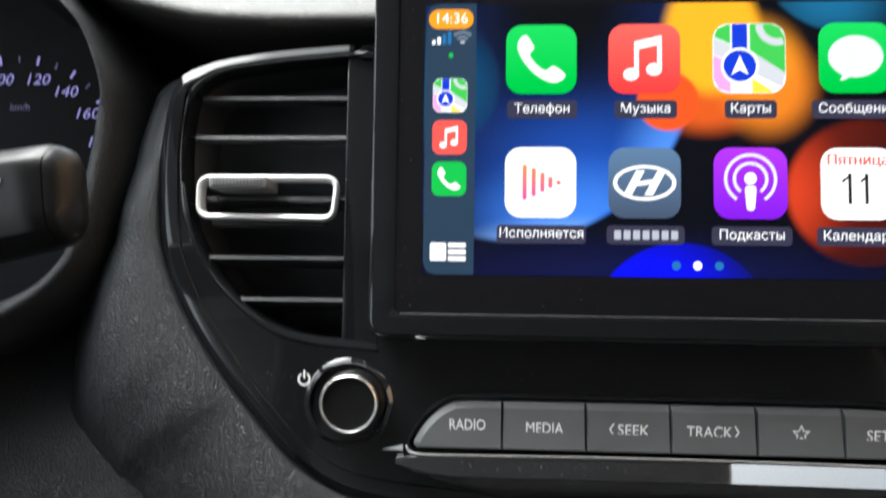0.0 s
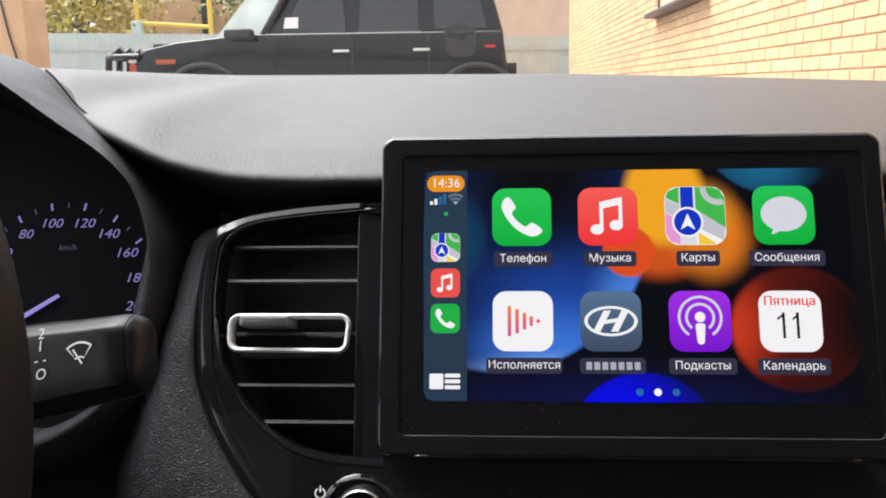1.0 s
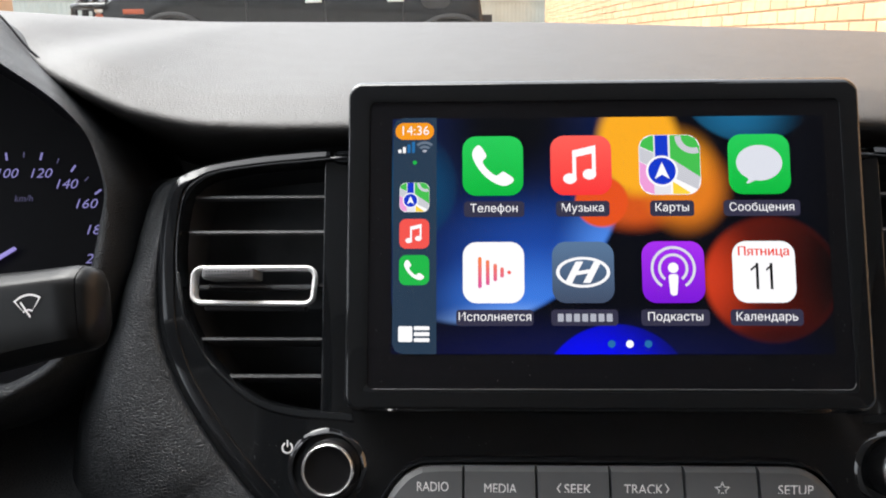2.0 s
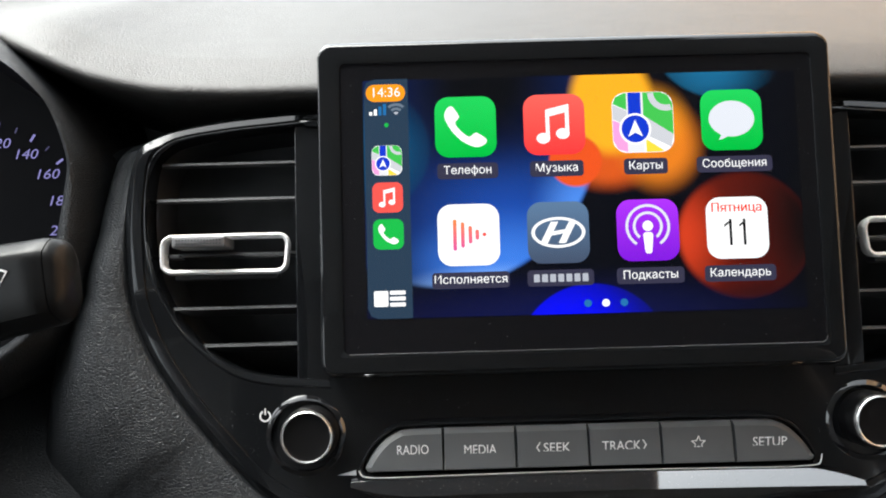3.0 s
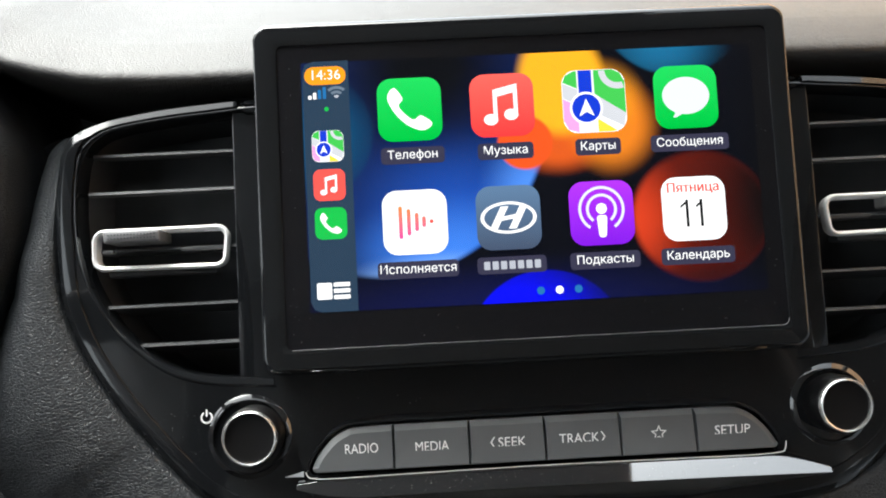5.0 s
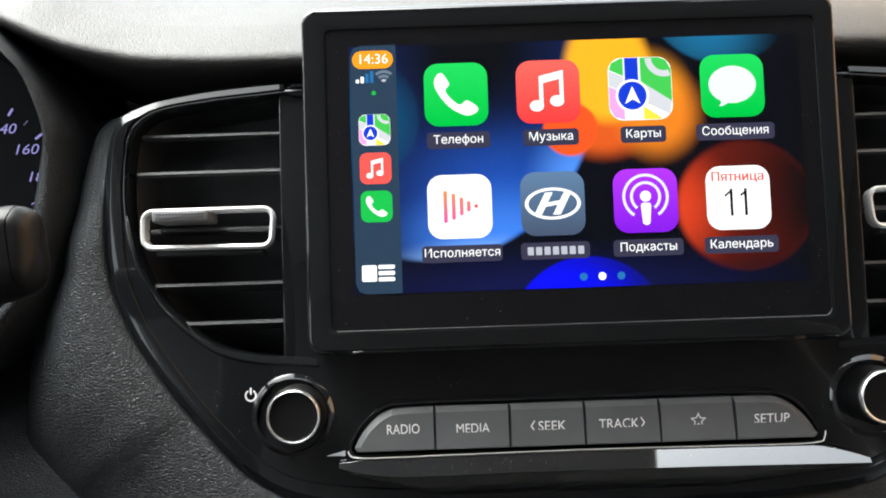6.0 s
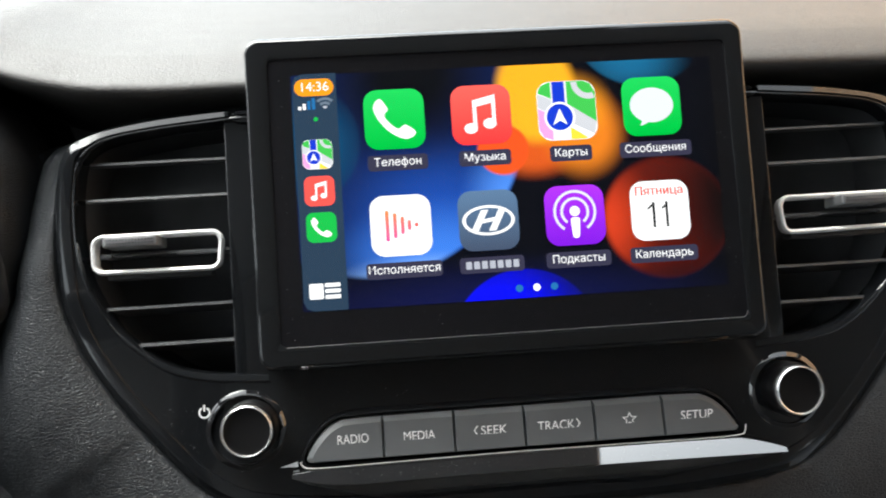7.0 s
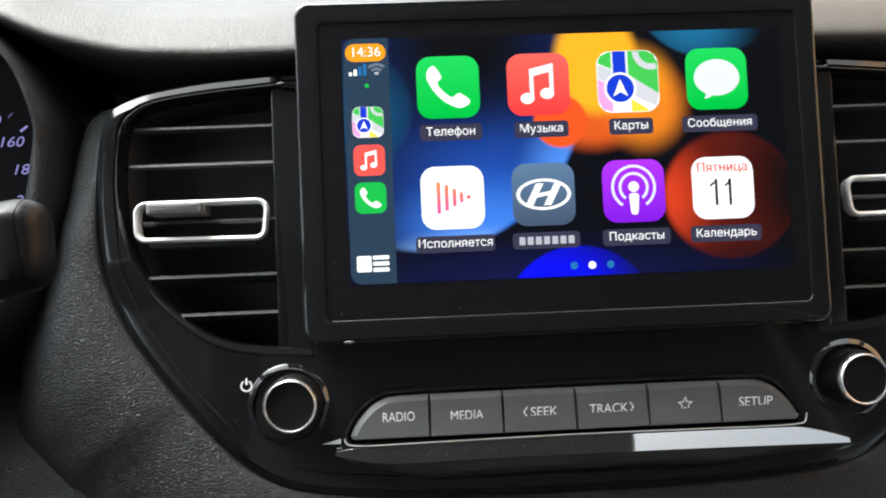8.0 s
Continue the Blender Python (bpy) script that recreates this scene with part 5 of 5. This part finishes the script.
for sx, nm in ((-1, "window_3"), (1, "window_4")):
    side_glass = [[Vector((sx * (0.755 - 0.14 * (z - 1.03) / 0.36), -1.24 + (1.20 - 0.38 * (z - 1.03) / 0.36) * k / 8, z)) for k in range(9)] for z in (1.03, 1.15, 1.27, 1.39)]
    pane = tagged(part(nm, loft(side_glass, closed=False), WINDSHIELD, None, smooth=80), "clear side window of the car", "car window", kind="structure")
    pane.visible_shadow = False
glass_rows = []
for k in range(9):
    s = k / 8
    y, z = 0.80 - 1.115 * s, 1.02 + 0.42 * s + 0.07 * s * (1 - s)
    glass_rows.append([Vector((x * (1 - 0.14 * s), y - 0.10 * (x / 0.7) ** 2 * (1 - s * 0.6), z)) for x in [-0.72 + 1.44 * i / 20 for i in range(21)]])
shield = tagged(part("window_1", loft(glass_rows, closed=False), WINDSHIELD, None, smooth=80), "clear laminated windscreen above the dashboard", "windscreen", kind="structure")
shield.visible_shadow = False

# never in view; shell made extra deep to hide sky from the ledge's reflection
rear_mirror = thing("rear_view_mirror", (0, -0.10, 1.375), None, "dark grey rear-view mirror at the top of the windscreen", "mirror")
part("shell", box(-0.02, -0.075, 1.285, 0.29, 0.21, 0.05, 0.014), MIRRORSHELL, rear_mirror, "dark grey mirror shell, oversized to darken the ledge's reflection")
part("stem", tube([Vector((-0.01, -0.09, 1.30)), Vector((0, -0.06, 1.364))], 0.012, 8), MATTE, rear_mirror)

# ---------------------------------------------------------------- outdoors
GROUND = 0.2
ASPHALT = mat("yard_concrete", (0.26, 0.25, 0.235), 0.9, vary=0.2, vary_scale=2.0, bump=0.4, bump_scale=60)
BRICK = mat("yellow_brick", (0.63, 0.40, 0.23), 0.8, spec=0.25, vary=0.08, vary_scale=12, bump=0.25, bump_scale=160, obj_random=0.12)
BRICKS = mat("yellow_brick_far", (0.63, 0.40, 0.23), 0.8, spec=0.25, vary=0.08, vary_scale=12, bump=0.25, bump_scale=160, island=0.12)
MORTAR = mat("pale_mortar", (0.64, 0.44, 0.28), 0.9, vary=0.15, vary_scale=20, bump=0.4, bump_scale=200)
SILL = mat("brown_metal_sill", (0.07, 0.045, 0.035), 0.45, vary=0.1)
FENCE = mat("pale_corrugated_sheet", (0.50, 0.55, 0.52), 0.5, metal=0.0, vary=0.08, vary_scale=3, bump=0.05)
PLASTER = mat("orange_plaster", (0.62, 0.38, 0.22), 0.9, vary=0.12, vary_scale=2.5, bump=0.3, bump_scale=80)
PEACH = mat("peach_plaster", (0.66, 0.44, 0.32), 0.9, vary=0.08, vary_scale=2.5, bump=0.2, bump_scale=80)
ROOFING = mat("grey_roofing", (0.12, 0.11, 0.11), 0.7, vary=0.2, vary_scale=4)
PIPE = mat("yellow_gas_pipe", (0.70, 0.47, 0.06), 0.5, vary=0.1)
BARK = mat("dark_bark", (0.07, 0.05, 0.035), 0.9, vary=0.3, vary_scale=20, bump=0.6, bump_scale=60)
LEAF1 = mat("yellow_autumn_leaf", (0.34, 0.26, 0.035), 0.6, vary=0.3, vary_scale=1.5, island=0.35)
LEAF2 = mat("green_leaf", (0.12, 0.17, 0.03), 0.6, vary=0.3, vary_scale=1.5, island=0.35)
SUVBLACK = mat("black_car_paint", (0.005, 0.0062, 0.0078), 0.16, spec=0.35, coat=0.12, vary=0.1, vary_scale=3)
SUVTRIM = mat("black_car_trim", (0.02, 0.02, 0.02), 0.55, vary=0.1)
SUVGLASS = mat("tinted_car_glass", (0.02, 0.022, 0.022), 0.06, spec=0.6)
SUVSHIELD = mat("pale_car_windscreen", (0.55, 0.62, 0.58), 0.25, spec=0.6, coat=0.6, vary=0.15, vary_scale=4)
AMBER = mat("amber_lens", (0.42, 0.075, 0.02), 0.25)
TAIL = mat("red_lens", (0.45, 0.02, 0.02), 0.25)
HANDLE = mat("chrome_door_handle", (0.7, 0.68, 0.64), 0.3, metal=1.0)
TYRE = mat("tyre_rubber", (0.02, 0.02, 0.02), 0.8, vary=0.15)
PAPER = mat("white_paper", (0.75, 0.72, 0.72), 0.8)

gb = bmesh.new()
gs = [[Vector((-600 + 1200 * i / 24, -600 + 1200 * j / 24, GROUND)) for i in range(25)] for j in range(25)]
tagged(part("ground", loft(gs, closed=False, bm=gb), ASPHALT, None, smooth=0), "pale grey concrete yard", "ground", kind="structure")

# brick house wall along the right of the yard
WX, WY0, WY1, WTOP = 1.62, -1.5, 19.6, 3.4
wall = tagged(part("wall_brick", box(WX + 0.156, (WY0 + WY1) / 2, (GROUND + WTOP) / 2, 0.30, WY1 - WY0, WTOP - GROUND), MORTAR, None, smooth=0),
              "yellow facing-brick house wall with brown joints", "brick wall", kind="structure")
BL, BH, JO = 0.25, 0.065, 0.010
ORIGIN[wall.name] = Vector((0, 0, 0))
bmb = box(0, 0, 0, 0.02, BL, BH, 0.003)
brick_me = bpy.data.meshes.new("brick")
bmb.to_mesh(brick_me)
bmb.free()
brick_me.materials.append(BRICK)
far_v, far_f = [], []
course = 0
z = GROUND + 0.03
while z + BH < WTOP:
    y = WY0 + (0.13 if course % 2 else 0.0)
    while y + BL < WY1:
        cz, cy = z + BH / 2, y + BL / 2
        jx = random.uniform(-0.0012, 0.0012)
        in_sill = 6.6 < cy < 8.8 and 1.745 < cz < 3.1
        if not in_sill:
            if 2.7 < cy < 8.0 and 1.02 < cz < 2.0:
                o = new("brick", brick_me)
                o.parent = wall
                o.location = (WX + 0.004 + jx, cy, cz)
            else:
                n0 = len(far_v)
                x0, x1 = WX - 0.006 + jx, WX + 0.012
                for px in (x0, x1):
                    far_v += [(px, cy - BL / 2, cz - BH / 2), (px, cy + BL / 2, cz - BH / 2), (px, cy + BL / 2, cz + BH / 2), (px, cy - BL / 2, cz + BH / 2)]
                far_f += [(n0, n0 + 3, n0 + 2, n0 + 1), (n0, n0 + 1, n0 + 5, n0 + 4), (n0 + 1, n0 + 2, n0 + 6, n0 + 5), (n0 + 2, n0 + 3, n0 + 7, n0 + 6), (n0 + 3, n0, n0 + 4, n0 + 7)]
        y += BL + JO
    z += BH + JO
    course += 1
fm = bpy.data.meshes.new("bricks")
fm.from_pydata(far_v, [], far_f)
fm.materials.append(BRICKS)
fb = new("bricks", fm)
fb.parent = wall
tagged(fb, kind="stuff")
win_o = thing("window_2", (WX, 7.7, 1.75), None, "dark house window over a brown metal sill", "window", kind="structure")
ORIGIN[win_o.name] = Vector((WX, 7.7, 1.75))
part("window_sill", box(WX - 0.05, 7.7, 1.755, 0.16, 2.3, 0.05, 0.008), SILL, win_o, "brown metal sill")
part("pane", box(WX + 0.03, 7.7, 2.42, 0.02, 2.0, 1.28), SUVGLASS, win_o, "dark pane")
for yy in (6.66, 7.7, 8.74):
    part("window_frame", box(WX + 0.015, yy, 2.42, 0.05, 0.07, 1.3), SILL, win_o)

# fence across the end of the yard
fence = thing("fence", (-4, 17, GROUND), None, "pale grey-green corrugated metal fence", "fence")
ORIGIN[fence.name] = Vector((-4, 17, GROUND))
FA, FB = Vector((-13.0, 13.6, 0)), Vector((4.5, 21.4, 0))
fdir = (FB - FA).normalized()
fnrm = Vector((fdir.y, -fdir.x, 0))
flen = (FB - FA).length
ftop = 2.2
nsheet = int(flen / 1.15)
for k in range(nsheet):
    a = FA + fdir * (k * flen / nsheet)
    pts = []
    for i in range(41):
        u = i / 40 * (flen / nsheet + 0.02)
        ph = (u / 0.10) % 1.0
        dep = 0.008 * min(1, max(0, (0.5 - abs(ph - 0.5)) * 6 - 0.8))
        pts.append(a + fdir * u + fnrm * dep)
    lowr = [Vector((q.x, q.y, GROUND + 0.05)) for q in pts]
    uppr = [Vector((q.x, q.y, ftop)) for q in pts]
    part("sheet", loft([lowr, uppr], closed=False), FENCE, fence, smooth=0)
for zz, hh in ((1.90, 0.05), (0.7, 0.05)):
    mid = (FA + FB) / 2 + fnrm * 0.035
    rail = box(0, 0, 0, flen, 0.03, hh)
    rail.transform(Matrix.Translation((mid.x, mid.y, zz)) @ Matrix.Rotation(math.atan2(fdir.y, fdir.x), 4, "Z"))
    part("rail", rail, FENCE, fence)

# gate pier on the left
pier = thing("gate_pier", (-6.0, 9.0, GROUND), None, "orange plastered gate pier", "pier")
ORIGIN[pier.name] = Vector((-6.0, 9.0, GROUND))
part("shaft", box(-6.05, 9.2, 1.9, 1.6, 0.5, 3.4, 0.02), PLASTER, pier, "orange plaster shaft")
part("capping", box(-6.05, 9.2, 3.64, 1.72, 0.62, 0.08, 0.015), ROOFING, pier)
cable = tube([Vector((-5.55, 8.93, 3.4)), Vector((-5.50, 8.93, 2.2)), Vector((-5.42, 8.93, 1.7)), Vector((-5.30, 8.93, 1.2))], 0.012, 6)
part("cable", cable, SUVTRIM, pier)

# things beyond the fence
house = thing("peach_house", (3.0, 30, GROUND), None, "peach plastered house beyond the fence", "house")
ORIGIN[house.name] = Vector((3.0, 30, GROUND))
part("wall", box(3.2, 30, 3.2, 8.0, 6, 6.0), PEACH, house, "peach wall", smooth=0)
part("roof", slab_world([(-1.1, 27, 6.2), (7.5, 27, 6.2), (3.2, 27, 8.4)], 6.2, (0, 1, 0)), ROOFING, house, smooth=0)
brown = thing("brown_house", (-9.6, 24, GROUND), None, "orange-brown house with dark posts beyond the fence", "house")
ORIGIN[brown.name] = Vector((-9.6, 24, GROUND))
part("wall", box(-9.4, 25, 2.7, 3.6, 3, 5.0), PLASTER, brown, "orange-brown wall", smooth=0)
part("roof", box(-9.4, 25, 5.3, 4.2, 3.6, 0.2), ROOFING, brown, smooth=0)
part("post", box(-8.05, 23.3, 2.6, 0.18, 0.18, 4.8), SUVTRIM, brown, smooth=0)
shed = thing("grey_post", (-12.3, 18.2, GROUND), None, "dark grey post behind the fence", "post")
ORIGIN[shed.name] = Vector((-12.3, 18.2, GROUND))
part("post", box(-11.2, 19.4, 2.4, 0.45, 0.4, 4.4, 0.02), ROOFING, shed)
pipe = thing("gas_pipe", (-8.4, 19.5, GROUND), None, "yellow painted gas pipe on posts", "gas pipe")
ORIGIN[pipe.name] = Vector((-8.4, 19.5, GROUND))
part("riser", tube([Vector((-8.4, 19.5, GROUND)), Vector((-8.4, 19.5, 4.2))], 0.05, 10), PIPE, pipe)
part("run", tube([Vector((-8.4, 19.5, 2.66)), Vector((-6.8, 19.9, 2.56))], 0.05, 10), PIPE, pipe)
part("riser", tube([Vector((-6.8, 19.9, GROUND)), Vector((-6.8, 19.9, 4.2))], 0.06, 10), PIPE, pipe)
part("valve", box(-8.4, 19.45, 2.55, 0.24, 0.2, 0.3, 0.04), FENCE, pipe)


def tree(x, y, height, crown_r, material, seed, label):
    rnd = random.Random(seed)
    ob = thing("tree", (x, y, GROUND), None, label, "tree", "trees beyond the fence")
    ORIGIN[ob.name] = Vector((x, y, GROUND))
    top = Vector((x + rnd.uniform(-.2, .2), y, GROUND + height * 0.75))
    foot = Vector((x, y, GROUND))
    part("trunk", tube([foot, foot.lerp(top, 0.4) + Vector((0.08, 0, 0)), top], [0.16, 0.11, 0.04], 8), BARK, ob)
    tips = []
    for k in range(9):
        a, s = rnd.uniform(0, 6.28), rnd.uniform(0.35, 0.9)
        st = foot.lerp(top, s)
        en = st + Vector((math.cos(a), math.sin(a), rnd.uniform(0.2, 0.7))) * crown_r * rnd.uniform(0.5, 0.95)
        part("limb", tube([st, st.lerp(en, 0.5) + Vector((0, 0, 0.1)), en], [0.05, 0.035, 0.012], 6), BARK, ob)
        tips += [en, st.lerp(en, 0.6)]
    vs, fs = [], []
    for tip in tips:
        for _ in range(170):
            c = tip + Vector((rnd.gauss(0, 1), rnd.gauss(0, 1), rnd.gauss(0, 0.8))) * crown_r * 0.27
            u = Vector((rnd.gauss(0, 1), rnd.gauss(0, 1), rnd.gauss(0, 1))).normalized()
            w = u.orthogonal().normalized()
            l = rnd.uniform(0.05, 0.10)
            n0 = len(vs)
            vs += [c - u * l, c + w * l * 0.55, c + u * l, c - w * l * 0.55]
            fs.append((n0, n0 + 1, n0 + 2, n0 + 3))
    me = bpy.data.meshes.new("crown")
    me.from_pydata([v - ORIGIN[ob.name] for v in vs], [], fs)
    me.materials.append(material)
    o = new("crown", me)
    o.parent = ob
    tagged(o, "loose crown of small leaves", kind="stuff")
    return ob


tree(-10.2, 20.6, 4.6, 1.9, LEAF1, 3, "yellow autumn tree beyond the fence")
tree(-12.4, 21.5, 5.0, 2.0, LEAF1, 7, "yellow-green autumn tree beyond the fence")
tree(-6.2, 22.4, 5.0, 1.7, LEAF2, 5, "green leafy tree beyond the fence")
tree(-4.4, 24.0, 5.4, 2.0, LEAF2, 11, "green leafy tree beyond the fence")

# ---------------------------------------------------------------- black off-road car
suv = thing("parked_suv", (-2.4, 11.0, GROUND), None, "large boxy black off-road car with a front brush guard", "car")
ORIGIN[suv.name] = Vector((-2.4, 11.0, GROUND))
YN, YF = 9.97, 11.95
# the body's side outline, front on the left, in x and z
arch_f = [(-3.62 + 0.50 * math.cos(radians(a)), 0.86 + 0.50 * math.sin(radians(a))) for a in range(180, -1, -20)]
arch_r = [(-0.28 + 0.50 * math.cos(radians(a)), 0.80 + 0.50 * math.sin(radians(a))) for a in range(180, -1, -20)]
lower = [(-4.55, 0.72)] + arch_f + arch_r + [(0.18, 0.72), (0.20, 0.85), (0.11, 1.10), (0.07, 1.40), (0.03, 1.72),
         (-2.95, 1.74), (-3.30, 1.72), (-3.95, 1.66), (-4.34, 1.58), (-4.46, 1.48), (-4.56, 1.2)]
cab = [(-2.98, 1.70), (0.04, 1.70), (-0.06, 2.06), (-0.12, 2.20), (-0.20, 2.25), (-2.42, 2.27), (-2.54, 2.22)]


def side_loft(outline, yn, yf, tuck=0.0, round_by=0.05):
    """A body from its side outline, drawn in above the belt line, its side edges rounded."""
    bm = bmesh.new()
    va = [bm.verts.new((px, yn + tuck * max(0, pz - 1.7), pz)) for px, pz in outline]
    vb = [bm.verts.new((px, yf - tuck * max(0, pz - 1.7), pz)) for px, pz in outline]
    n = len(outline)
    fa, fb2 = bm.faces.new(va), bm.faces.new(list(reversed(vb)))
    for i in range(n):
        bm.faces.new((va[(i + 1) % n], va[i], vb[i], vb[(i + 1) % n]))
    bmesh.ops.recalc_face_normals(bm, faces=bm.faces)
    es = [e for e in bm.edges if (fa in e.link_faces or fb2 in e.link_faces)]
    bmesh.ops.bevel(bm, geom=es, offset=round_by, segments=3, profile=0.6, affect="EDGES")
    return bm


part("body", side_loft(lower, YN, YF, 0, 0.03), SUVBLACK, suv, "glossy black lower body", smooth=30)
part("cabin", side_loft(cab, YN + 0.06, YF - 0.06, 0.22, 0.04), SUVBLACK, suv, "glossy black cabin", smooth=30)


def side_pane(pts, material, name="window", out=0.0, thick=0.03, label=""):
    yy = [YN + 0.06 + 0.22 * max(0, pz - 1.7) - 0.012 - out for _, pz in pts]
    bm = bmesh.new()
    f = bm.faces.new([bm.verts.new((px, y, pz)) for (px, pz), y in zip(pts, yy)])
    ext = bmesh.ops.extrude_face_region(bm, geom=[f])
    bmesh.ops.translate(bm, verts=[v for v in ext["geom"] if isinstance(v, bmesh.types.BMVert)], vec=(0, thick, 0))
    bmesh.ops.recalc_face_normals(bm, faces=bm.faces)
    return part(name, bm, material, suv, label, smooth=0)


side_pane([(-2.64, 1.72), (-1.86, 1.72), (-1.90, 2.16), (-2.42, 2.16)], SUVGLASS, label="tinted front side window")
side_pane([(-1.70, 1.74), (-0.98, 1.74), (-0.98, 2.16), (-1.68, 2.16)], SUVGLASS, label="tinted rear side window")
side_pane([(-0.78, 1.76), (-0.16, 1.76), (-0.26, 2.16), (-0.80, 2.16)], SUVGLASS, label="dark quarter window")
side_pane([(-2.62, 1.80), (-2.44, 1.80), (-2.44, 1.93), (-2.60, 1.93)], PAPER, "notice", 0.01, 0.008, "white paper behind the window")
for x0, x1, zz in ((-2.66, -1.84, 1.70), (-1.72, -0.94, 1.72)):
    part("window_strip", box((x0 + x1) / 2, YN + 0.045, zz, x1 - x0, 0.04, 0.035, 0.01), MIRRORSHELL, suv, "grey window strip")
part("underbody", box(-2.1, (YN + YF) / 2, 0.99, 4.6, 1.4, 0.72), SUVTRIM, suv, "dark underbody", smooth=0)
# windscreen, sloping between bonnet and roof
ws = bmesh.new()
ws.faces.new([ws.verts.new(q) for q in ((-3.24, YN + 0.16, 1.735), (-3.24, YF - 0.16, 1.735), (-2.60, YF - 0.26, 2.22), (-2.60, YN + 0.26, 2.22))])
ext = bmesh.ops.extrude_face_region(ws, geom=ws.faces[:])
bmesh.ops.translate(ws, verts=[v for v in ext["geom"] if isinstance(v, bmesh.types.BMVert)], vec=(0.10, 0, -0.03))
bmesh.ops.recalc_face_normals(ws, faces=ws.faces)
part("windscreen", ws, SUVSHIELD, suv, "pale grey-green windscreen", smooth=0)
side_tri = bmesh.new()
side_tri.faces.new([side_tri.verts.new(q) for q in ((-3.44, YN + 0.05, 1.72), (-2.90, YN + 0.05, 1.735), (-2.60, YN + 0.15, 2.22), (-3.04, YN + 0.15, 2.22))])
ext = bmesh.ops.extrude_face_region(side_tri, geom=side_tri.faces[:])
bmesh.ops.translate(side_tri, verts=[v for v in ext["geom"] if isinstance(v, bmesh.types.BMVert)], vec=(0, 0.05, 0))
bmesh.ops.recalc_face_normals(side_tri, faces=side_tri.faces)
part("quarter_pane", side_tri, SUVSHIELD, suv, smooth=0)
part("windscreen_pillar", tube([Vector((-2.88, YN + 0.05, 1.70)), Vector((-2.56, YN + 0.14, 2.24))], 0.05, 8), SUVBLACK, suv)
part("mirror", box(-3.12, YN - 0.10, 1.735, 0.34, 0.2, 0.12, 0.04), SUVTRIM, suv, "black door mirror")
for x in (-1.91, -0.94):
    part("door_handle", box(x, YN - 0.015, 1.517, 0.20, 0.05, 0.035, 0.012), HANDLE, suv, "chrome door handle")
for x in (-2.72, -1.78, -0.86):
    part("door_gap", box(x, YN - 0.001, 1.25, 0.012, 0.012, 0.86), SUVTRIM, suv, smooth=0)
side_pane([tuple(q) for q in rounded([(-0.29, 1.82), (-0.65, 1.82), (-0.65, 1.42), (-0.29, 1.42)], 0.11)], SUVTRIM, "fuel_door", 0.06, 0.03, "dark rounded panel behind the rear door")
part("tail_marker", box(-0.12, YN - 0.006, 1.54, 0.13, 0.03, 0.035, 0.008), TAIL, suv, "red side marker lamp")
part("side_marker", box(-4.08, YN - 0.006, 1.43, 0.25, 0.03, 0.06, 0.01), AMBER, suv, "amber side marker lamp")
for cxw, czw, nm in ((-3.62, 0.86, "front"), (-0.28, 0.80, "rear")):
    arch = [Vector((cxw + 0.53 * math.cos(radians(a)), YN - 0.02, czw + 0.53 * math.sin(radians(a)))) for a in range(-5, 186, 10)]
    part("wheel_arch", tube(arch, 0.035, 8), SUVTRIM, suv, "black plastic wheel-arch lip")
    for yy in (YN + 0.14, YF - 0.14):
        tyre_m = Matrix.Translation((cxw, yy, GROUND + 0.42)) @ Matrix.Rotation(radians(90), 4, "X")
        tb = lathe([(200, -130), (390, -135), (420, -100), (420, 100), (390, 135), (200, 130)], 0, 0, 32)
        tb.transform(tyre_m)
        wob = part("road_wheel", tb, TYRE, suv, "black off-road tyre", smooth=40)
        rm = lathe([(0.1, 60), (60, 60), (80, 40), (190, 50), (205, 120), (205, -120), (0.1, -60)], 0, 0, 24)
        rm.transform(tyre_m)
        part("rim", rm, SUVTRIM, wob, smooth=40)
part("front_bumper", box(-4.68, (YN + YF) / 2, 0.98, 0.34, 1.9, 0.34, 0.05), SUVTRIM, suv, "black front bumper")
part("grille", box(-4.575, (YN + YF) / 2, 1.34, 0.05, 1.5, 0.34, 0.01), HANDLE, suv, "bright front grille")
for k in range(5):
    y = YN + 0.10 + 0.30 * k
    part("guard_bar", tube([Vector((-4.80, y, 0.95)), Vector((-4.86, y, 1.25)), Vector((-4.84, y, 1.48)), Vector((-4.66, y, 1.60))], 0.045, 10), SUVBLACK, suv, "brush guard upright")
for zz in (1.06, 1.50):
    part("guard_rail", tube([Vector((-4.40, YN - 0.02, zz)), Vector((-4.70, YN - 0.02, zz)), Vector((-4.84, YN + 0.08, zz)), Vector((-4.86, YF - 0.1, zz))], 0.04, 10), SUVBLACK, suv, "brush guard rail")
part("corner_lamp", box(-4.50, YN + 0.05, 1.36, 0.10, 0.12, 0.10, 0.02), AMBER, suv, "amber corner lamp")
part("corner_lens", box(-4.50, YN + 0.05, 1.475, 0.11, 0.13, 0.11, 0.02), HANDLE, suv, "clear corner lens")
part("head_lamp", box(-4.57, YN + 0.28, 1.40, 0.06, 0.24, 0.22, 0.03), HANDLE, suv, "round-cornered head lamp")
part("bonnet_latch", box(-4.16, YN + 0.2, 1.63, 0.28, 0.06, 0.06, 0.015), SUVTRIM, suv)
part("badge", box(-2.64, YN - 0.006, 1.22, 0.10, 0.02, 0.03, 0.005), HANDLE, suv, "small bright badge")
